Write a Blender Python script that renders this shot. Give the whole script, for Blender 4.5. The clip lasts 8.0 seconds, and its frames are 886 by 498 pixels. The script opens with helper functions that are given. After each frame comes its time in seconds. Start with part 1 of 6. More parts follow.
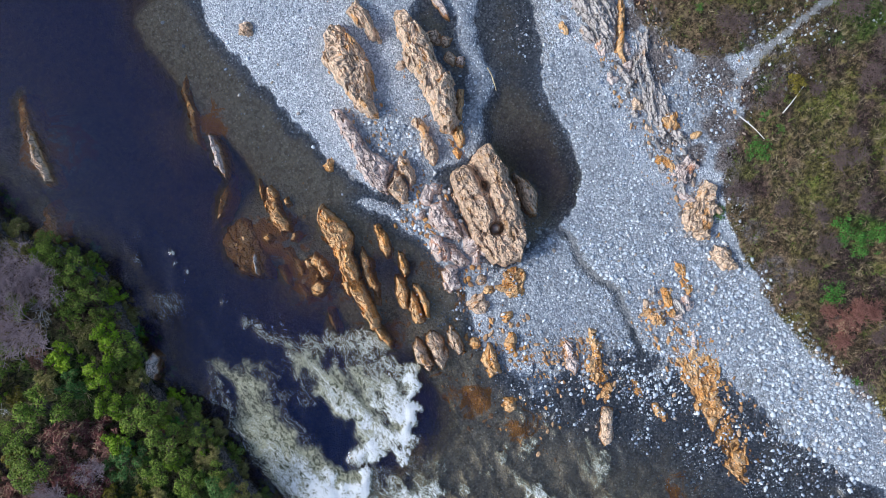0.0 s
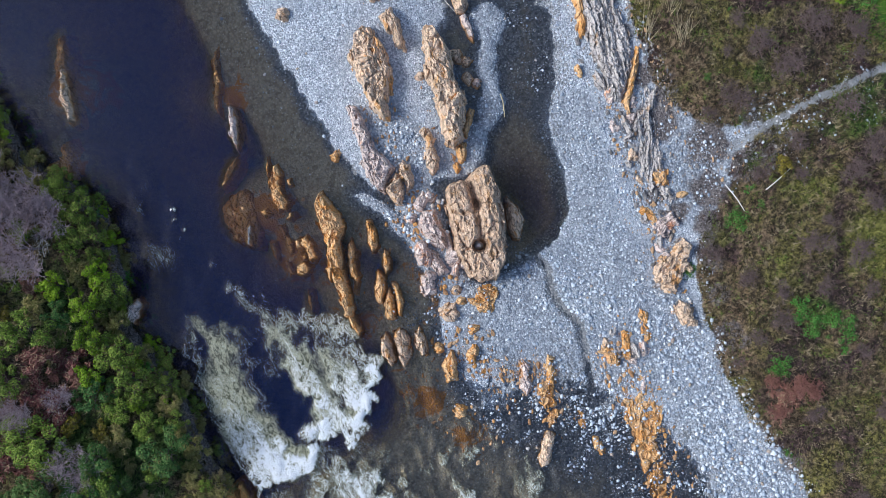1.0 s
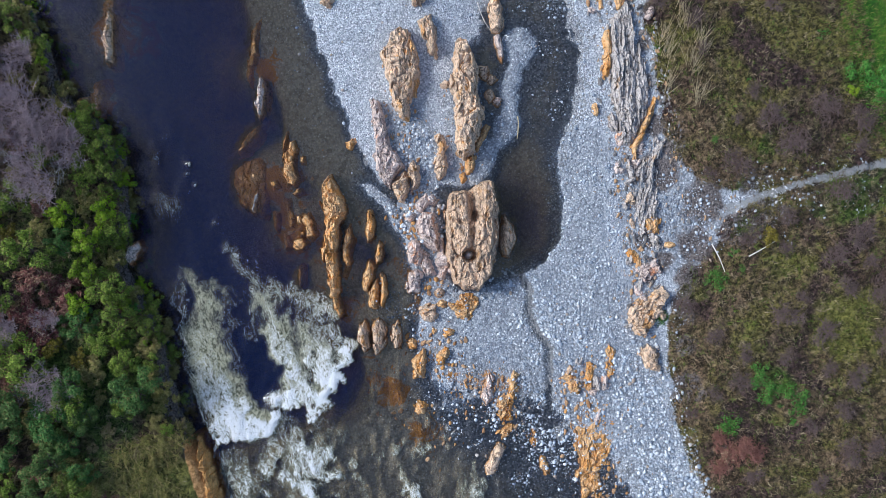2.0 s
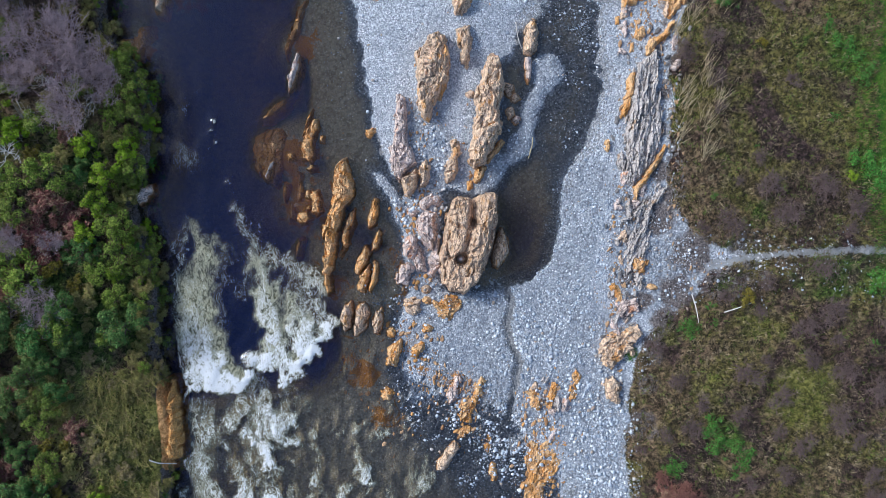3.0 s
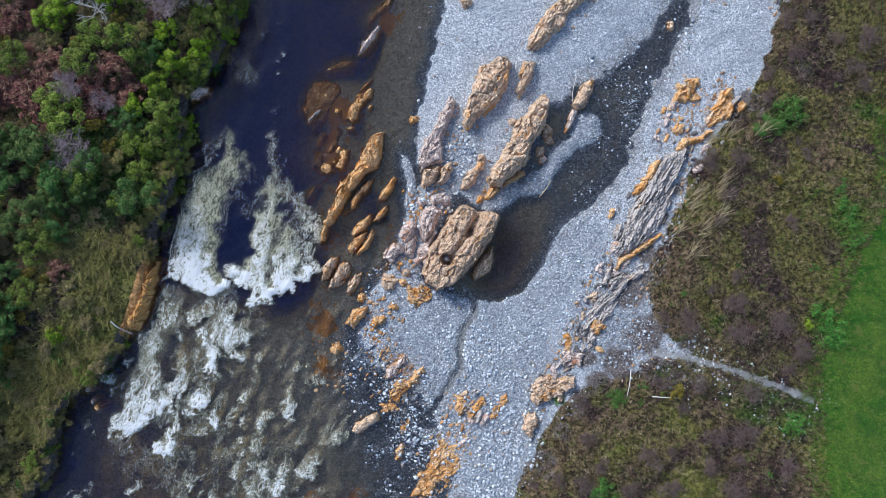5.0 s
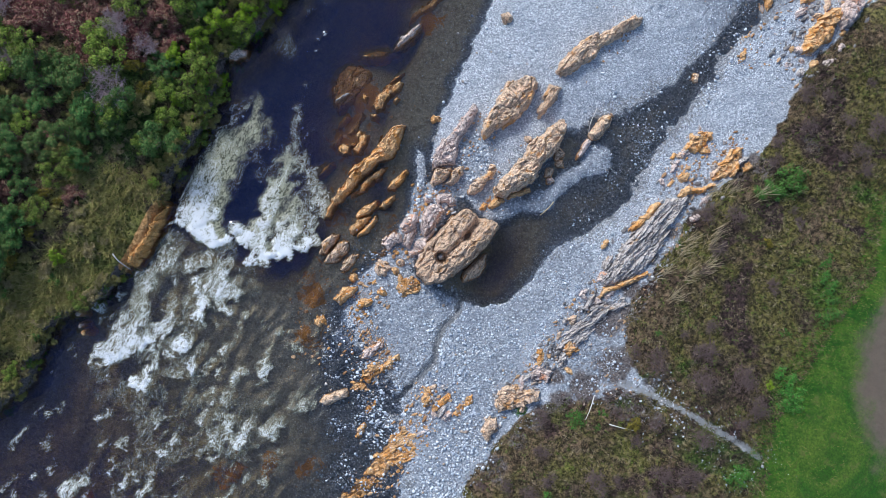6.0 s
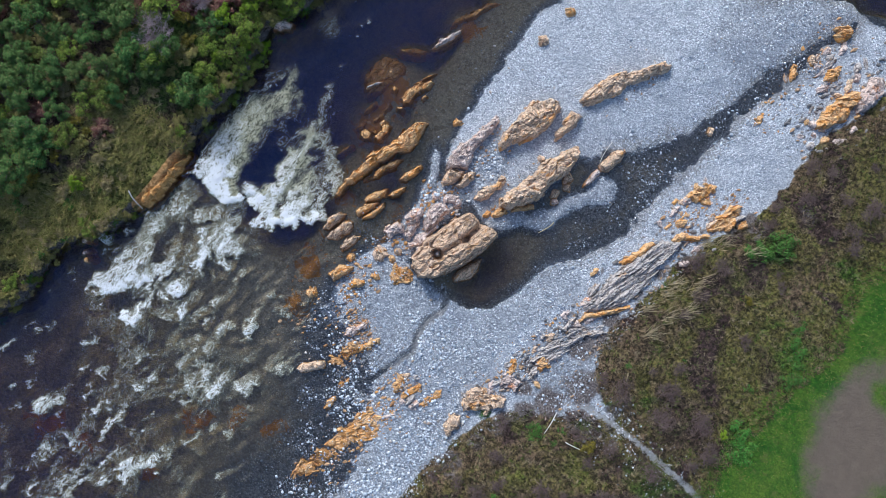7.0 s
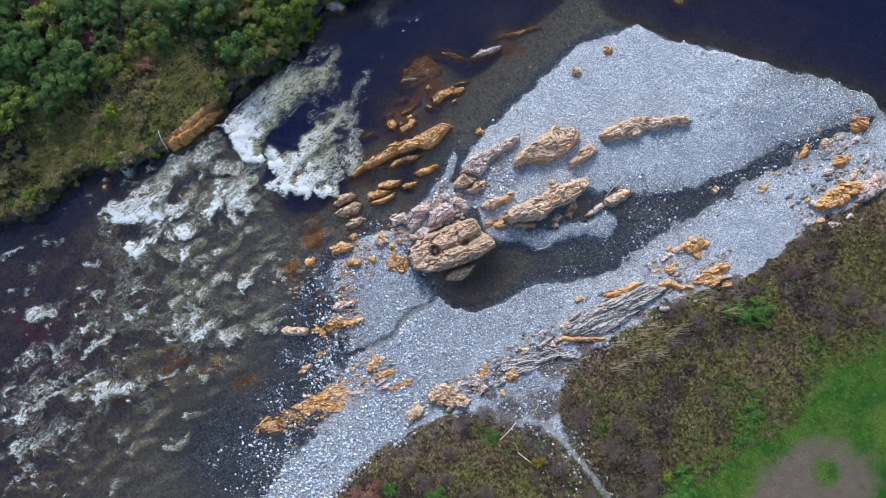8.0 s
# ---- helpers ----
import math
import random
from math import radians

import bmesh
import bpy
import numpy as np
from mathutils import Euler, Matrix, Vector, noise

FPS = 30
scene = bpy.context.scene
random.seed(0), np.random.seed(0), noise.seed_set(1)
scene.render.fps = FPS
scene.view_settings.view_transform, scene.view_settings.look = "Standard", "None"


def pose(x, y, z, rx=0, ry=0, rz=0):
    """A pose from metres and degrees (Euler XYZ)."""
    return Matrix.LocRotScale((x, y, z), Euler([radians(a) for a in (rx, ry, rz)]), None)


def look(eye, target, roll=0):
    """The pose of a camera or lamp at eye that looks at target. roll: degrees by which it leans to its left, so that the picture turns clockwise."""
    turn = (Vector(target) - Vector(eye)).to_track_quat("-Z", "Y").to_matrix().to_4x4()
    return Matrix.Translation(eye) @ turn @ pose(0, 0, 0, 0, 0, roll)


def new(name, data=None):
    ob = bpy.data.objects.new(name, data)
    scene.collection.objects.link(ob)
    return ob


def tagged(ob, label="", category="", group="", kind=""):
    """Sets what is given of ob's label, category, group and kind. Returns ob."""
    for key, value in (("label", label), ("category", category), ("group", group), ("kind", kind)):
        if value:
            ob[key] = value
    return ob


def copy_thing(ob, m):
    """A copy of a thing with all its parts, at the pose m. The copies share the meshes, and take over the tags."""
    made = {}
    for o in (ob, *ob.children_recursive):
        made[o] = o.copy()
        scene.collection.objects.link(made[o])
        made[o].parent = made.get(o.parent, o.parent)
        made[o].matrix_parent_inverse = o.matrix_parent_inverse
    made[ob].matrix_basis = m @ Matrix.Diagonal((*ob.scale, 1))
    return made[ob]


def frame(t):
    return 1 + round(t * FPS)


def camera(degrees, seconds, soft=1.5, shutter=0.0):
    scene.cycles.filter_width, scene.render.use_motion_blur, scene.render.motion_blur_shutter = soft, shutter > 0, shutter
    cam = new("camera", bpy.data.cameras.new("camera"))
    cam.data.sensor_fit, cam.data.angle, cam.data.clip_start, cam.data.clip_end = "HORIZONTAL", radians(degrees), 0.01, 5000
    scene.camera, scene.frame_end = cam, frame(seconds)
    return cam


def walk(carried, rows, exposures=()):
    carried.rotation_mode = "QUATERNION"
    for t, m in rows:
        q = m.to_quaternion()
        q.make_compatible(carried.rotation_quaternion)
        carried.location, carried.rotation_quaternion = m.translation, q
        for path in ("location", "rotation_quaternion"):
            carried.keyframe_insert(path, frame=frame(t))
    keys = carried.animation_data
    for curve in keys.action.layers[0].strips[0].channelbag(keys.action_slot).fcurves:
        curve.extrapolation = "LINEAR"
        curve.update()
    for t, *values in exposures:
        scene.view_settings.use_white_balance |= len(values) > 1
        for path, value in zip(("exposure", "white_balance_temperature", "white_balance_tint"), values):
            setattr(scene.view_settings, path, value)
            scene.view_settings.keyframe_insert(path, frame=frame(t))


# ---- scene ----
cam = camera(72, 8.0, soft=0.7)
walk(cam, [
    (0.0, pose(-1.922, 0.256, 32.337, 0, 0, -38.826)),
    (0.5, pose(-1.361, 0.126, 33.310, 0, 0, -33.421)),
    (1.0, pose(-0.953, 0.099, 34.113, 0, 0, -27.844)),
    (1.5, pose(-0.659, 0.103, 34.841, 0, 0, -22.223)),
    (2.0, pose(-0.443, 0.104, 35.549, 0, 0, -16.613)),
    (2.5, pose(-0.275, 0.088, 36.267, 0, 0, -11.028)),
    (3.0, pose(-0.129, 0.055, 37.003, 0, 0, -5.456)),
    (3.5, pose(0.013, 0.013, 37.757, 0, 0, 0.115)),
    (4.0, pose(0.160, -0.027, 38.522, 0, 0, 5.694)),
    (4.5, pose(0.315, -0.060, 39.293, 0, 0, 11.278)),
    (5.0, pose(0.473, -0.081, 40.066, 0, 0, 16.852)),
    (5.5, pose(0.627, -0.093, 40.845, 0, 0, 22.399)),
    (6.0, pose(0.767, -0.102, 41.637, 0, 0, 27.908)),
    (6.5, pose(0.885, -0.113, 42.455, 0, 0, 33.396)),
    (7.0, pose(0.980, -0.129, 43.313, 0, 0, 38.927)),
    (7.5, pose(1.061, -0.143, 44.225, 0, 0, 44.646)),
    (8.0, pose(1.158, -0.130, 45.193, 0, 0, 50.808)),
], exposures=[(0.0, 0.57, 5500.0, 7.0), (8.0, 0.57, 5500.0, 7.0)])

# ---- light: a bright overcast day ----
world = bpy.data.worlds.new("overcast_sky")
scene.world = world
world.use_nodes = True
sky = world.node_tree.nodes.new("ShaderNodeTexSky")
sky.sky_type, sky.sun_disc = "NISHITA", False
sky.sun_elevation, sky.sun_rotation = radians(36), radians(-60)
sky.air_density, sky.dust_density, sky.ozone_density = 1.0, 3.0, 1.0
world.node_tree.nodes["Background"].inputs["Strength"].default_value = 0.105
world.node_tree.links.new(sky.outputs[0], world.node_tree.nodes["Background"].inputs["Color"])
sun = new("sun", bpy.data.lights.new("sun", "SUN"))
sun.data.energy, sun.data.angle, sun.data.color = 1.7, radians(14), (1.0, 0.95, 0.88)
sun.matrix_world = look((-30 * math.sin(radians(60)), 30 * math.cos(radians(60)), 22), (0, 0, 0))

# ---- tools ----
UNIT = 0.035


def plan(u, v):
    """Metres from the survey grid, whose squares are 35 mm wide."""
    return ((u - 784) * UNIT, (441 - v) * UNIT)


def plans(*uv):
    return np.array([plan(u, v) for u, v in uv])


def hashed(i, j, seed):
    h = np.sin(i * 127.1 + j * 311.7 + seed * 74.7) * 43758.5453
    return h - np.floor(h)


def value_noise(x, y, seed=0):
    i, j = np.floor(x), np.floor(y)
    a, b = x - i, y - j
    a, b = a * a * (3 - 2 * a), b * b * (3 - 2 * b)
    low = hashed(i, j, seed) * (1 - a) + hashed(i + 1, j, seed) * a
    high = hashed(i, j + 1, seed) * (1 - a) + hashed(i + 1, j + 1, seed) * a
    return low * (1 - b) + high * b


def fbm(x, y, seed=0, octaves=4):
    """Layered noise, about 0 to 1."""
    total, size = 0.0, 0.5
    for k in range(octaves):
        total = total + size * value_noise(x * 2**k, y * 2**k, seed + 13 * k)
        size *= 0.5
    return total / (1 - 0.5**octaves)


def ramp(x, a, b):
    t = np.clip((x - a) / (b - a), 0, 1)
    return t * t * (3 - 2 * t)


def to_line(x, y, a, b):
    """Distance from a stretch a-b, and the share of the way along it."""
    dx, dy = b[0] - a[0], b[1] - a[1]
    s = np.clip(((x - a[0]) * dx + (y - a[1]) * dy) / (dx * dx + dy * dy + 1e-9), 0, 1)
    return np.hypot(x - a[0] - s * dx, y - a[1] - s * dy), s


def line_gap(x, y, points):
    return np.min([to_line(x, y, a, b)[0] for a, b in zip(points[:-1], points[1:])], axis=0)


def inside(x, y, points):
    """Signed distance from a closed outline, above 0 inside."""
    far, odd = np.full(np.shape(x), 1e9), np.zeros(np.shape(x), bool)
    for a, b in zip(points, np.roll(points, -1, axis=0)):
        far = np.minimum(far, to_line(x, y, a, b)[0])
        if a[1] != b[1]:
            odd ^= ((a[1] > y) != (b[1] > y)) & (x < (b[0] - a[0]) * (y - a[1]) / (b[1] - a[1]) + a[0])
    return np.where(odd, far, -far)


def solid(name, verts, faces, material, smooth=True, parent=None, label=""):
    """One mesh object from arrays of corners and of triangles or quads."""
    verts, faces = np.asarray(verts, np.float32), np.asarray(faces, np.int32)
    me = bpy.data.meshes.new(name)
    n, k = faces.shape
    me.vertices.add(len(verts))
    me.vertices.foreach_set("co", verts.ravel())
    me.loops.add(n * k)
    me.loops.foreach_set("vertex_index", faces.ravel())
    me.polygons.add(n)
    me.polygons.foreach_set("loop_start", np.arange(0, n * k, k, dtype=np.int32))
    me.polygons.foreach_set("use_smooth", np.full(n, smooth))
    me.update(calc_edges=True)
    me.validate()
    me.materials.append(material)
    ob = new(name, me)
    if parent:
        ob.parent = parent
    if label:
        ob["label"] = label
    return ob


def measure_of(ob, name, values):
    """A float for every corner, for the material."""
    ob.data.attributes.new(name, "FLOAT", "POINT").data.foreach_set("value", np.asarray(values, np.float32).ravel())


def grid_faces(n, m):
    k = np.arange(n * m).reshape(n, m)
    return np.stack([k[:-1, :-1], k[1:, :-1], k[1:, 1:], k[:-1, 1:]], -1).reshape(-1, 4)


def tubes(starts, ends, thick, thin, sides=3):
    """Tapered rods from starts to ends, as corners and quads."""
    n = len(starts)
    way = ends - starts
    way = way / (np.linalg.norm(way, axis=1, keepdims=True) + 1e-9)
    side = np.cross(way, np.where(np.abs(way[:, 2:]) > 0.9, [[1.0, 0, 0]], [[0, 0, 1.0]]))
    side /= np.linalg.norm(side, axis=1, keepdims=True) + 1e-9
    other = np.cross(way, side)
    turn = np.arange(sides) * 2 * np.pi / sides
    ring = side[:, None] * np.cos(turn)[:, None] + other[:, None] * np.sin(turn)[:, None]
    verts = np.concatenate([starts[:, None] + ring * np.reshape(thick, (-1, 1, 1)), ends[:, None] + ring * np.reshape(thin, (-1, 1, 1))], 1)
    k = np.arange(sides)
    quad = np.stack([k, (k + 1) % sides, (k + 1) % sides + sides, k + sides], -1)
    return verts.reshape(-1, 3), (quad[None] + (np.arange(n) * 2 * sides)[:, None, None]).reshape(-1, 4)


class Nodes:
    """A short way to write node materials."""

    def __init__(self, name):
        self.material = bpy.data.materials.new(name)
        self.material.use_nodes = True
        self.tree = self.material.node_tree
        self.tree.nodes.clear()

    def add(self, kind, ins=None, out=0, operation="", use_clamp=False, interpolation_type="", data_type="", blend_type="", attribute_name="", feature=""):
        node = self.tree.nodes.new("ShaderNode" + kind)
        if operation:
            node.operation = operation
        if use_clamp:
            node.use_clamp = True
        if interpolation_type:
            node.interpolation_type = interpolation_type
        if data_type:
            node.data_type = data_type
        if blend_type:
            node.blend_type = blend_type
        if feature:
            node.feature = feature
        if attribute_name:
            node.attribute_name = attribute_name
        for key, value in (ins or {}).items():
            if isinstance(value, bpy.types.NodeSocket):
                self.tree.links.new(value, node.inputs[key])
            else:
                node.inputs[key].default_value = value
        return node.outputs[out] if node.outputs else None

    def math(self, operation, a, b=0.0, clamp=False):
        return self.add("Math", {0: a, 1: b}, operation=operation, use_clamp=clamp)

    def step(self, x, a, b):
        return self.add("MapRange", {"Value": x, "From Min": a, "From Max": b}, interpolation_type="SMOOTHSTEP")

    def mix(self, share, a, b, blend="MIX"):
        full = [(*c, 1.0) if isinstance(c, tuple) else c for c in (a, b)]
        return self.add("Mix", {0: share, 6: full[0], 7: full[1]}, out=2, data_type="RGBA", blend_type=blend)

    def ramp(self, x, *stops):
        out = self.add("ValToRGB", {0: x})
        ends = out.node.color_ramp.elements
        while len(ends) < len(stops):
            ends.new(0.5)
        for end, (at, colour) in zip(ends, stops):
            end.position, end.color = at, (*colour, 1.0)
        return out

    def noise(self, where, scale, detail=4.0, rough=0.55, twist=0.0):
        return self.add("TexNoise", {"Vector": where, "Scale": scale, "Detail": detail, "Roughness": rough, "Distortion": twist})

    def scaled(self, where, x, y, z):
        return self.add("Mapping", {"Vector": where, "Scale": (x, y, z)})

    def value(self, name):
        return self.add("Attribute", out=2, attribute_name=name)

    def place(self):
        return self.add("NewGeometry", out=0)

    def bump(self, height, strength, distance):
        return self.add("Bump", {"Height": height, "Strength": strength, "Distance": distance})

    def principled(self, colour, rough, normal=None, **more):
        ins = {"Base Color": colour, "Roughness": rough}
        if normal is not None:
            ins["Normal"] = normal
        ins.update(more)
        return self.add("BsdfPrincipled", ins)

    def done(self, shader):
        self.add("OutputMaterial", {0: shader})
        return self.material

# ---- materials ----
def gravel_colour(m, where):
    """Blue-grey river stones: fine grit, small pebbles and larger ones, each stone with its own shade."""
    shades = ((0.0, (0.17, 0.18, 0.2)), (0.35, (0.34, 0.365, 0.4)), (0.7, (0.5, 0.525, 0.56)), (1.0, (0.72, 0.74, 0.75)))
    fine = m.add("TexVoronoi", {"Vector": where, "Scale": 16.0})
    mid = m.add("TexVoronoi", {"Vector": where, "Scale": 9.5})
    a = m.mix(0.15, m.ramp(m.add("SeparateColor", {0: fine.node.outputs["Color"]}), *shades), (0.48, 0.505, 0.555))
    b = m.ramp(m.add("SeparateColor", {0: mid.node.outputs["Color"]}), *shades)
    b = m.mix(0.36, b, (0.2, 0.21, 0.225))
    # pebbles darken toward their rims: shade of the gaps, put into the colour
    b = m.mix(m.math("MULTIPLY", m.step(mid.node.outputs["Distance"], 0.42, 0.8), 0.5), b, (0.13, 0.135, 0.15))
    white = m.add("SeparateColor", {0: fine.node.outputs["Color"]}, out=1)
    a = m.mix(m.math("MULTIPLY", m.step(white, 0.86, 0.95), 0.9), a, (0.86, 0.88, 0.9))
    a = m.mix(m.math("MULTIPLY", m.step(white, 0.16, 0.05), 0.7), a, (0.11, 0.115, 0.13))
    coarse = m.math("ADD", m.value("coarse"), m.math("MULTIPLY", m.math("SUBTRACT", m.noise(where, 0.6, 6, 0.65), 0.5), 2.2))
    pick = m.step(coarse, 0.1, 0.75)
    colour = m.mix(pick, a, b)
    single = m.add("SeparateColor", {0: mid.node.outputs["Color"]}, out=2)
    colour = m.mix(m.math("MULTIPLY", m.step(single, 0.9, 0.95), m.step(mid.node.outputs["Distance"], 0.5, 0.36)), colour, (0.88, 0.9, 0.92))
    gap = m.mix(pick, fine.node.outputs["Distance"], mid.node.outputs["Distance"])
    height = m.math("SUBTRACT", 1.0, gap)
    broad = m.noise(where, 0.3, 6, 0.6)
    colour = m.mix(m.math("MULTIPLY", m.step(broad, 0.42, 0.68), 0.4), colour, (0.27, 0.29, 0.33))
    return colour, height


def scrub_colour(m, where):
    """Patches of olive grass, dead brown growth, mauve twigs and fresh green, as they grow on the bank."""
    patch = m.noise(where, 0.22, 6, 0.65, 0.8)
    second = m.noise(m.add("VectorMath", {0: where, 1: (37.0, 11.0, 0.0)}, operation="ADD"), 0.21, 5, 0.6, 0.8)
    # the grain's near-black lows paint the shade in gaps between the growth
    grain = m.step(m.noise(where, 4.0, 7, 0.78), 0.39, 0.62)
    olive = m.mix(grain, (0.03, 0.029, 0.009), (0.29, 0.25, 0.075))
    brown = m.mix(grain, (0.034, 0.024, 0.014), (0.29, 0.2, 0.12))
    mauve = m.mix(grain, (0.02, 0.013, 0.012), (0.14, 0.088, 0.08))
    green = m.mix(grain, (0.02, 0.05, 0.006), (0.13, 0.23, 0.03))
    colour = m.mix(m.step(patch, 0.42, 0.57), olive, brown)
    colour = m.mix(m.step(second, 0.52, 0.6), colour, mauve)
    colour = m.mix(m.step(second, 0.38, 0.3), colour, green)
    loose = m.math("MULTIPLY", m.math("SUBTRACT", m.noise(where, 0.7, 6, 0.65), 0.5), 1.4)
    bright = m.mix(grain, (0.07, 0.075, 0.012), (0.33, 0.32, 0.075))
    for name, shade in (("heather", mauve), ("sedge", bright), ("lush", green)):
        colour = m.mix(m.math("MULTIPLY", m.step(m.math("ADD", m.value(name), loose), 0.3, 0.7), 0.85), colour, shade)
    return colour, grain


def ground_material():
    m = Nodes("river_ground")
    where = m.place()
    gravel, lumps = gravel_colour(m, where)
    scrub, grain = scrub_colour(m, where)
    soil_grain = m.noise(where, 9.0, 6, 0.7)
    # silt and olive algae on the bed and in hollows
    silt = m.mix(m.noise(where, 2.5, 5), (0.3, 0.245, 0.155), (0.62, 0.52, 0.36))
    bed = m.mix(m.step(m.math("ADD", m.value("bed"), m.math("MULTIPLY", m.math("SUBTRACT", m.noise(where, 1.7, 5), 0.5), 0.8)), 0.25, 0.8), gravel, m.mix(0.55, gravel, silt))
    big = m.add("TexVoronoi", {"Vector": where, "Scale": 5.0})
    shade = m.add("SeparateColor", {0: big.node.outputs["Color"]})
    bed = m.mix(m.math("MULTIPLY", m.math("MULTIPLY", m.step(shade, 0.55, 0.95), m.step(big.node.outputs["Distance"], 0.5, 0.25)), m.math("MULTIPLY", m.value("bed"), 0.8)), bed, (0.56, 0.5, 0.4))
    bed = m.mix(m.math("MULTIPLY", m.math("MULTIPLY", m.step(shade, 0.35, 0.05), 0.3), m.value("bed")), bed, (0.06, 0.05, 0.035))
    # wet stones are dark, and dry ones lie among them
    dots = m.add("SeparateColor", {0: m.add("TexVoronoi", {"Vector": where, "Scale": 10.0}).node.outputs["Color"]}, out=1)
    damp = m.step(m.math("ADD", m.value("wet"), m.math("ADD", m.math("MULTIPLY", m.math("SUBTRACT", dots, 0.5), 0.7), m.math("MULTIPLY", m.math("SUBTRACT", m.noise(where, 0.8, 7, 0.7), 0.5), 0.9))), 0.42, 0.58)
    bed = m.mix(damp, bed, m.mix(1.0, bed, m.mix(m.step(m.value("bed"), 0.3, 0.9), (0.68, 0.65, 0.61), (0.9, 0.86, 0.77)), "MULTIPLY"))
    rusty = m.mix(m.noise(where, 3.0, 6, 0.65), (0.26, 0.11, 0.025), (0.56, 0.28, 0.08))
    rust = m.step(m.math("ADD", m.value("rust"), m.math("MULTIPLY", m.math("SUBTRACT", m.noise(where, 0.9, 7, 0.68, 0.8), 0.5), 2.6)), 0.45, 0.75)
    bed = m.mix(rust, bed, rusty)
    soil = m.mix(m.step(soil_grain, 0.35, 0.65), (0.05, 0.042, 0.04), (0.24, 0.205, 0.19))
    veg = m.step(m.math("ADD", m.value("veg"), m.math("MULTIPLY", m.math("SUBTRACT", m.noise(where, 1.1, 6, 0.65), 0.5), 0.9)), 0.4, 0.6)
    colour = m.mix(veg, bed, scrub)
    dirt = m.step(m.math("ADD", m.value("soil"), m.math("MULTIPLY", m.math("SUBTRACT", m.noise(where, 0.9, 5), 0.5), 0.9)), 0.4, 0.65)
    colour = m.mix(dirt, colour, soil)
    turf = m.mix(m.step(m.noise(where, 0.3, 6, 0.65, 0.8), 0.35, 0.68), (0.022, 0.12, 0.006), (0.15, 0.235, 0.025))
    turf = m.mix(m.math("MULTIPLY", m.step(m.noise(where, 7.0, 6, 0.75), 0.62, 0.4), 0.65), turf, (0.025, 0.07, 0.008))
    turf = m.mix(m.math("MULTIPLY", m.step(m.noise(where, 1.6, 6, 0.7), 0.52, 0.7), 0.5), turf, (0.2, 0.17, 0.06))
    meadow = m.step(m.math("ADD", m.value("meadow"), m.math("MULTIPLY", m.math("SUBTRACT", m.noise(where, 0.6, 6, 0.65), 0.5), 1.3)), 0.35, 0.65)
    colour = m.mix(meadow, colour, turf)
    bare = m.mix(m.noise(where, 1.5, 6, 0.65), (0.13, 0.1, 0.07), (0.24, 0.185, 0.14))
    bald = m.step(m.math("ADD", m.value("bald"), m.math("MULTIPLY", m.math("SUBTRACT", m.noise(where, 0.5, 8, 0.7), 0.5), 1.3)), 0.25, 0.85)
    colour = m.mix(bald, colour, bare)
    clay_colour = m.mix(m.step(m.noise(where, 5.0, 8, 0.75), 0.35, 0.65), (0.36, 0.17, 0.05), (0.86, 0.5, 0.2))
    colour = m.mix(m.step(m.math("ADD", m.value("clay"), m.math("MULTIPLY", m.math("SUBTRACT", m.noise(where, 2.0, 5), 0.5), 0.6)), 0.4, 0.6), colour, clay_colour)
    track = m.mix(m.noise(where, 14.0, 4), (0.22, 0.22, 0.22), (0.42, 0.42, 0.42))
    worn = m.step(m.math("ADD", m.value("track"), m.math("MULTIPLY", m.math("SUBTRACT", m.noise(where, 1.4, 8, 0.75), 0.5), 2.6)), 0.4, 0.75)
    colour = m.mix(worn, colour, track)
    relief = m.mix(m.math("MAXIMUM", veg, meadow), lumps, grain)
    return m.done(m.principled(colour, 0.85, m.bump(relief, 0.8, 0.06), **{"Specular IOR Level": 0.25}))


